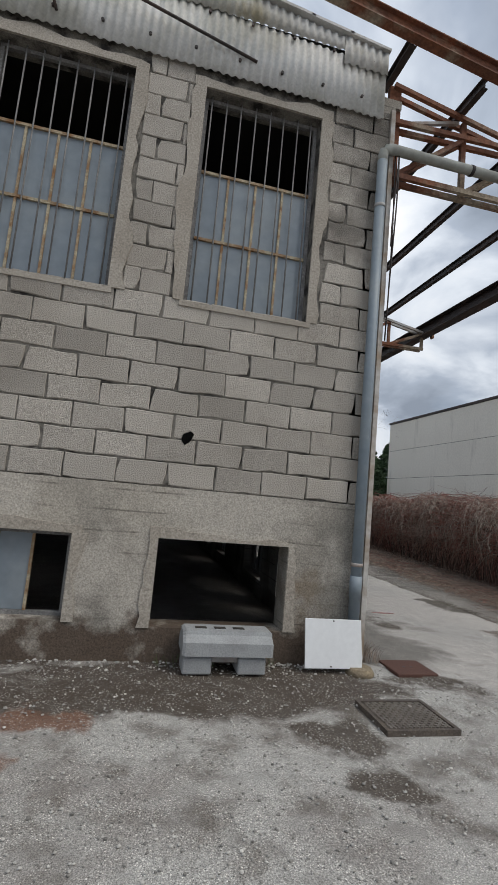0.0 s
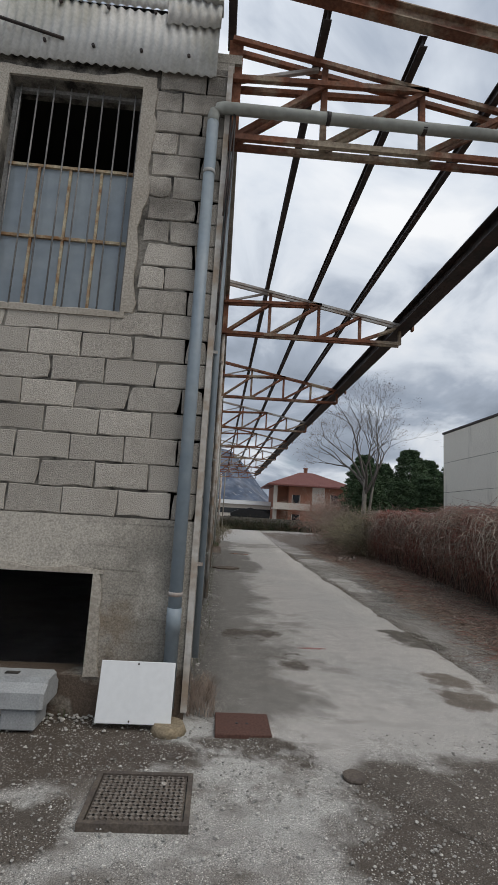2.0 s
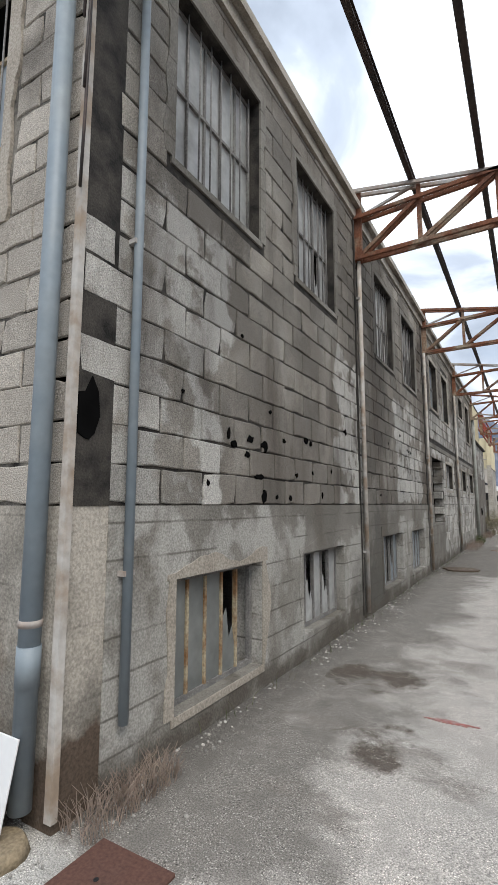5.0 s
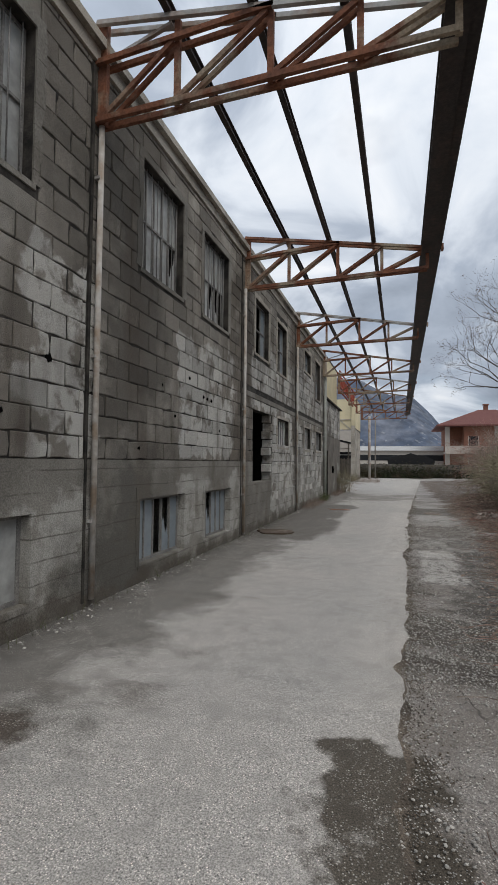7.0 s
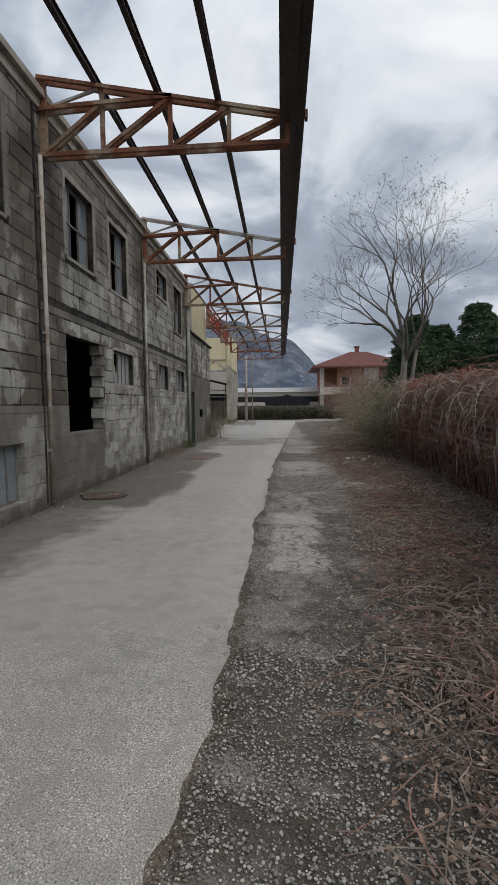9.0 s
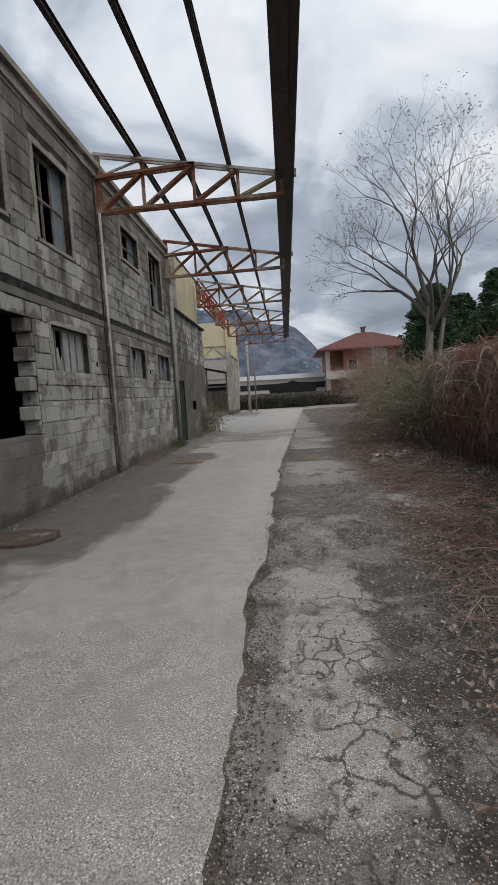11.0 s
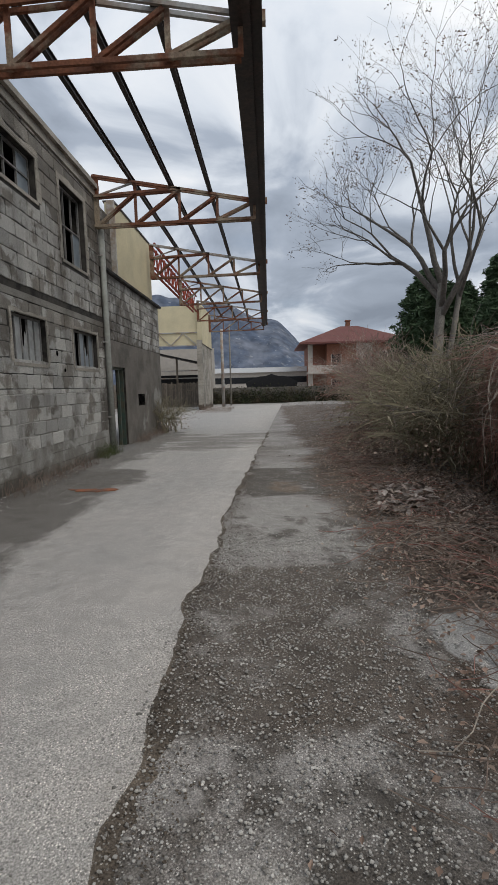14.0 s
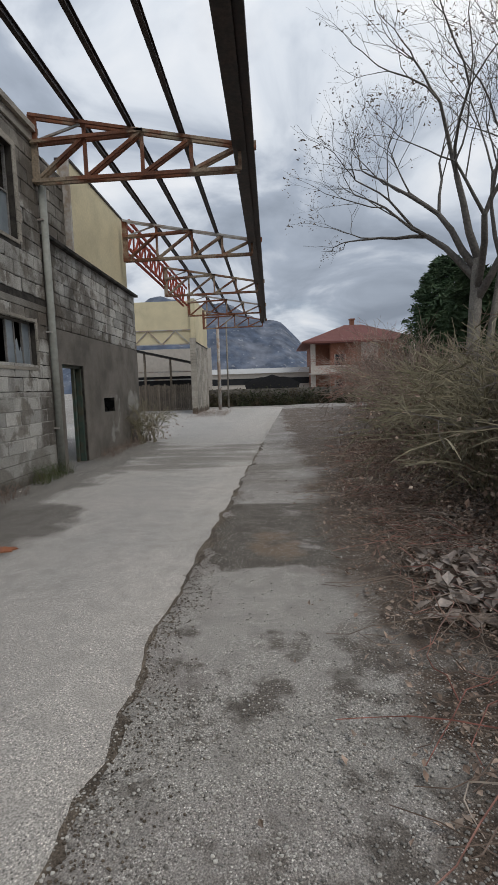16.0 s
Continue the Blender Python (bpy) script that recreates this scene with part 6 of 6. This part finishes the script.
rp = random.Random(77)
pebbles("gravel", [(rp.uniform(-4.5, 2.6), rp.uniform(-3.2, 0.3), -0.004) for _ in range(6000)], 0.0085, "pale loose chippings on the yard")
pebbles("gravel", [(rp.uniform(2.9, 5.3), 2 + 16 * rp.random() ** 1.6, -0.004) for _ in range(9000)], 0.0062, "loose chippings on the shoulder")
pebbles("gravel", [(rp.uniform(2.9, 5.0), 1.6 + 13 * rp.random() ** 1.5, -0.005) for _ in range(7000)], 0.0075, "coarse loose chippings on the shoulder")
pebbles("gravel", [(3.2 + 1.6 * rp.random(), 4.7 + 1.7 * rp.random(), -0.004) for _ in range(4200)], 0.0075, "pale coarse chippings in the dark gravel")
pebbles("gravel", [(3.25 + 1.7 * rp.random(), 10.2 + 4.6 * rp.random(), -0.004) for _ in range(6500)], 0.0072, "pale coarse chippings in the dark gravel")
edge_pts = [1.5 + 18 * rp.random() for _ in range(7000)]
pebbles("crumbled_edge", [(lane_edge(y) + 0.02 + abs(rp.gauss(0, 0.10)) * (1.2 + noise.noise((4.0, y * 0.8, 5.0))), y, -0.004) for y in edge_pts], 0.0055, "dark crumbs along the broken edge of the lane", M_SOIL)
pebbles("rubble", [(abs(rp.gauss(0, 0.16)) + 0.01, rp.uniform(0.5, 21), 0.0) for _ in range(700)], 0.014, "bits of stone along the wall foot")
pebbles("rubble", [(rp.uniform(-4.3, -0.2), FY - abs(rp.gauss(0, 0.12)) - 0.01, 0.0) for _ in range(300)], 0.014, "bits of stone along the wall foot")


def parked_truck():
    v = thing("parked_truck", "white box truck with a red cab behind the hedge", "truck", (12.6, 28, 0))
    bm = bmesh.new(); box(bm, 11.9, 15.2, 27.2, 29.0, 0.7, 2.5)
    bmesh.ops.bevel(bm, geom=bm.edges[:], offset=0.05, segments=2, affect="EDGES")
    part("body", bm, M_CARWHITE, v)
    bm = bmesh.new(); box(bm, 10.6, 11.85, 27.3, 28.9, 0.5, 2.55)
    bmesh.ops.bevel(bm, geom=bm.edges[:], offset=0.12, segments=2, affect="EDGES")
    cab = part("cab", bm, M_CARRED, v, "red cab")
    bm = bmesh.new(); box(bm, 10.75, 11.6, 27.27, 27.3, 1.5, 2.2); part("window", bm, M_GLASS_DARK, cab)
    for x in (11.1, 14.2):
        bm = bmesh.new(); tube(bm, [(x, 27.2, 0.42), (x, 27.5, 0.42)], 0.42, 16); part("wheel", bm, M_TYRE, v)


parked_truck()

# ---- concrete blocks, one by one ----
BL, BH = 0.459, 0.229      # pitch of the blocks


def outline(l, h, rnd, ins):
    """Ten points round a block face: corners, two more on each long side, one on each short side; now and then a chipped corner."""
    a, b = l / 2 - ins, h / 2 - ins
    pts = [(-a, -b), (-a / 3, -b), (a / 3, -b), (a, -b), (a, 0), (a, b), (a / 3, b), (-a / 3, b), (-a, b), (-a, 0)]
    return pts


def roughen(l, h, rnd):
    """Shifts for the ten outline points, shared by all rings of one block."""
    j = [(rnd.uniform(-0.005, 0.005), rnd.uniform(-0.004, 0.004)) for _ in range(10)]
    for c, (su, sz) in ((0, (1, 1)), (3, (-1, 1)), (5, (-1, -1)), (8, (1, -1))):
        if rnd.random() < 0.13:
            j[c] = (su * rnd.uniform(0.006, min(0.03, l * 0.2)), sz * rnd.uniform(0.004, 0.018))
    for c, sz in ((1, 1), (2, 1), (6, -1), (7, -1)):
        if rnd.random() < 0.15:
            j[c] = (0, sz * rnd.uniform(0.006, 0.016))
    return j


BLOCK_RINGS = ((-0.02, 0.0), (-0.007, 0.0), (0.0, 0.007))


def block_mesh(l, h, seed, axis):
    """A block face with chipped, chamfered edges."""
    rnd = random.Random(seed)
    bm = bmesh.new()
    j, rings = roughen(l, h, rnd), []
    for dep, ins in BLOCK_RINGS:
        rings.append([bm.verts.new((u + j[k][0], -dep, z + j[k][1]) if axis == "x" else (dep, u + j[k][0], z + j[k][1])) for k, (u, z) in enumerate(outline(l, h, rnd, ins))])
    for a, b in zip(rings, rings[1:]):
        for k in range(10):
            bm.faces.new((a[k], a[(k + 1) % 10], b[(k + 1) % 10], b[k]))
    bm.faces.new(rings[-1])
    return bm


def lay_blocks(u0, u1, z0, z1, holes, seed, joint=0.0, bh=BH):
    """Running bond: centre, length and height of every block, cut at openings."""
    rnd = random.Random(seed)
    out, row, z = [], 0, z0
    while z < z1 - 0.05:
        h = min(bh, z1 - z)
        u = joint - math.ceil((joint - u0) / BL + 1) * BL + (BL / 2 if row % 2 else 0) + rnd.uniform(-0.012, 0.012)
        while u < u1:
            l = BL
            a, b = max(u, u0), min(u + l, u1)
            if b - a < 0.03:
                u += l
                continue
            spans = [(a, b)]
            for hu0, hu1, hz0, hz1 in holes:
                if hz0 < z + h * 0.7 and hz1 > z + h * 0.3:
                    nxt = []
                    for s, e in spans:
                        if hu1 <= s or hu0 >= e:
                            nxt.append((s, e)); continue
                        if hu0 > s: nxt.append((s, hu0))
                        if hu1 < e: nxt.append((hu1, e))
                    spans = nxt
            for s, e in spans:
                if e - s > 0.05:
                    out.append(((s + e) / 2, z + h / 2, e - s, h))
            u += l
        z += h
        row += 1
    return out


def build_blocks(parent, axis, blocks, material, keep, face):
    """keep(u, z) picks the blocks that are objects of their own; the rest become one joined part."""
    rnd = random.Random(3)
    shared, rest_v, rest_f = {}, [], []
    count = 0
    for u, z, l, h in blocks:
        gap, gap_h = rnd.uniform(0.007, 0.020), rnd.uniform(0.004, 0.015)
        full = abs(l - BL) < 0.02 and abs(h - BH) < 0.012
        proud = rnd.uniform(-0.005, 0.005)
        if rnd.random() < 0.05:
            proud -= 0.004
        if keep(u, z) and count < 300:
            count += 1
            key = ("f", rnd.randrange(24), round(h, 2)) if full else (round(l, 2), round(h, 2), rnd.randrange(2))
            if key not in shared:
                shared[key] = mesh_of(block_mesh((BL if full else l) - gap, h - gap_h, len(shared), axis), "block", material)
            ob = new("block", shared[key])
            ob.parent = parent
            ob.location = (u, FY - proud, z) if axis == "x" else (proud + face, u, z)
            ob.rotation_euler = (0, rnd.gauss(0, 0.008), 0) if axis == "x" else (rnd.gauss(0, 0.008), 0, 0)
            continue
        b, jj = len(rest_v), roughen(l, h, rnd)
        for dep, ins in BLOCK_RINGS:
            for k, (du, dz) in enumerate(outline(l - gap, h - gap_h, rnd, ins)):
                uu, zz = u + du + jj[k][0], z + dz + jj[k][1]
                rest_v.append((uu, FY - dep - proud, zz) if axis == "x" else (dep + proud + face, uu, zz))
        for r in (0, 10):
            for k in range(10):
                rest_f.append((b + r + k, b + r + (k + 1) % 10, b + r + 10 + (k + 1) % 10, b + r + 10 + k))
        rest_f.append(tuple(range(b + 20, b + 30)))
    if rest_v:
        raw("block_field", rest_v, rest_f, material, kind="stuff", parent=parent)


pad = lambda hs, w: [(a - w, b + w, c, d + w * 0.8) for a, b, c, d in hs]
south = lay_blocks(-8.0, -0.02, BEAM_TOP + 0.004, 5.98, pad(FAC_HOLES, 0.13) , 1, -0.69)
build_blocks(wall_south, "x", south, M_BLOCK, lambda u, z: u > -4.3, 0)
gaps = []
rg = random.Random(12)
for _ in range(46):
    y, z = rg.uniform(1.6, 9.8), rg.uniform(1.65, 3.2)
    gaps.append((y, y + rg.uniform(0.04, 0.10), z, z + rg.uniform(0.04, 0.13)))
east = lay_blocks(FY + 0.0, T_END, BEAM_TOP + 0.004, WALL_TOP - 0.23, pad(UP, 0.085) + pad(LOW[4:], 0.06) + [BREACH, (5.30, 5.36, 0, 7), (10.40, 10.46, 0, 7), (15.74, 15.80, 0, 7), (10.46, T_END, 2.98, 3.10)], 2, 1.09, 0.237)
build_blocks(wall_east, "y", east, M_BLOCK_DARK, lambda u, z: u < 8, 0)
low = lay_blocks(12.98, T_END, 0.55, BEAM_TOP, [BREACH], 5)
wall_low = thing("wall_east_lower", "whitewashed lower block courses of the long wall", "wall", (0, 16, 0), kind="structure")
build_blocks(wall_low, "y", low, M_BLOCK_DARK, lambda u, z: False, 0.008)
annex = lay_blocks(T_END + 0.02, AN_END, 2.76, AN_TOP, [], 6)
wall_ax = thing("wall_annex_blocks", "upper block courses of the annex wall", "wall", (0, 24, 0), kind="structure")
build_blocks(wall_ax, "y", annex, M_BLOCK_DARK, lambda u, z: False, 0)
upper = lay_blocks(T_END + 0.02, 23.15, AN_TOP + 0.07, 6.1, [], 7)
build_blocks(wall_ax, "y", upper, M_BLOCK_DARK, lambda u, z: False, -0.255)

# broken block ends left standing in the breach
stub = thing("wall_breach_edge", "broken block ends at the side of the breach", "wall", (0, 12.9, 1.1), kind="structure")
rs = random.Random(4)
for k in range(8):
    w = 0.05 + (0.10 if k % 2 else 0.0) + rs.uniform(-0.03, 0.04)
    bm = bmesh.new(); box(bm, -0.25, -0.005 - rs.uniform(0, 0.02), 12.96 - w, 12.97, 1.08 + 0.21 * k, 1.08 + 0.21 * k + 0.195)
    bmesh.ops.bevel(bm, geom=bm.edges[:], offset=0.012, segments=1, affect="EDGES")
    part("block", bm, M_BLOCK_DARK, stub)

# ragged raised discs for holes in joints and block faces; their depth is painted black
def painted_hole(axis, u, z, w, h, seed, parent):
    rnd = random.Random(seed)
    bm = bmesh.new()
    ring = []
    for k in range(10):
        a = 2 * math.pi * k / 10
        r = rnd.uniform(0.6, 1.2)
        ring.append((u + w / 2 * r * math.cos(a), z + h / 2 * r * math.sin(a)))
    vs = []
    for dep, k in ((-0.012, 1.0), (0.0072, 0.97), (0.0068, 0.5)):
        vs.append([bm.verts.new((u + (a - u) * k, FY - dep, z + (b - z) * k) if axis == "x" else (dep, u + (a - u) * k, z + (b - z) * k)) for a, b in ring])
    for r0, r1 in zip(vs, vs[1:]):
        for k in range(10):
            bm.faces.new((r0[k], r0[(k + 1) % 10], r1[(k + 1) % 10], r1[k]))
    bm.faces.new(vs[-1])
    return part("wall_hole_disc", bm, M_HOLE, parent, "raised black disc painted as a hole in the wall")


painted_hole("x", -1.915, 2.03, 0.13, 0.14, 1, wall_south)
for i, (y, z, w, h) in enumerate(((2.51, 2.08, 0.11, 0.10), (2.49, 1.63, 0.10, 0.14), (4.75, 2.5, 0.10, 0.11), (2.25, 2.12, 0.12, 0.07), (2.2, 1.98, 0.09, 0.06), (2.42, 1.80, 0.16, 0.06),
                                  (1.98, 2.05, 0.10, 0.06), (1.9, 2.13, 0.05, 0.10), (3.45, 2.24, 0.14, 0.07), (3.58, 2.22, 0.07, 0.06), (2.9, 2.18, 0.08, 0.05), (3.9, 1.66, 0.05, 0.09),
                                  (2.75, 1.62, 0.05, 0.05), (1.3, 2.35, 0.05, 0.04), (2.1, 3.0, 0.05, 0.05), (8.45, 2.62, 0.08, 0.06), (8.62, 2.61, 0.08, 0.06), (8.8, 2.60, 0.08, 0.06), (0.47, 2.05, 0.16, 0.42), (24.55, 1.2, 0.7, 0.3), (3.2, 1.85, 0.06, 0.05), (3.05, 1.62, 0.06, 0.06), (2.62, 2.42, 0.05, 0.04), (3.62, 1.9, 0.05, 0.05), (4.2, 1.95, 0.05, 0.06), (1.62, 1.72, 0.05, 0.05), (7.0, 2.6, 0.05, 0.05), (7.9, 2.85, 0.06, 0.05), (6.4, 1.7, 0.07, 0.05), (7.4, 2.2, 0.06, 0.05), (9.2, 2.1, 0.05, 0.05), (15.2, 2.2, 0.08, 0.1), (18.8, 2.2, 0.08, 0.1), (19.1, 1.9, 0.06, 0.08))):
    painted_hole("y", y, z, w, h, i + 5, wall_east)
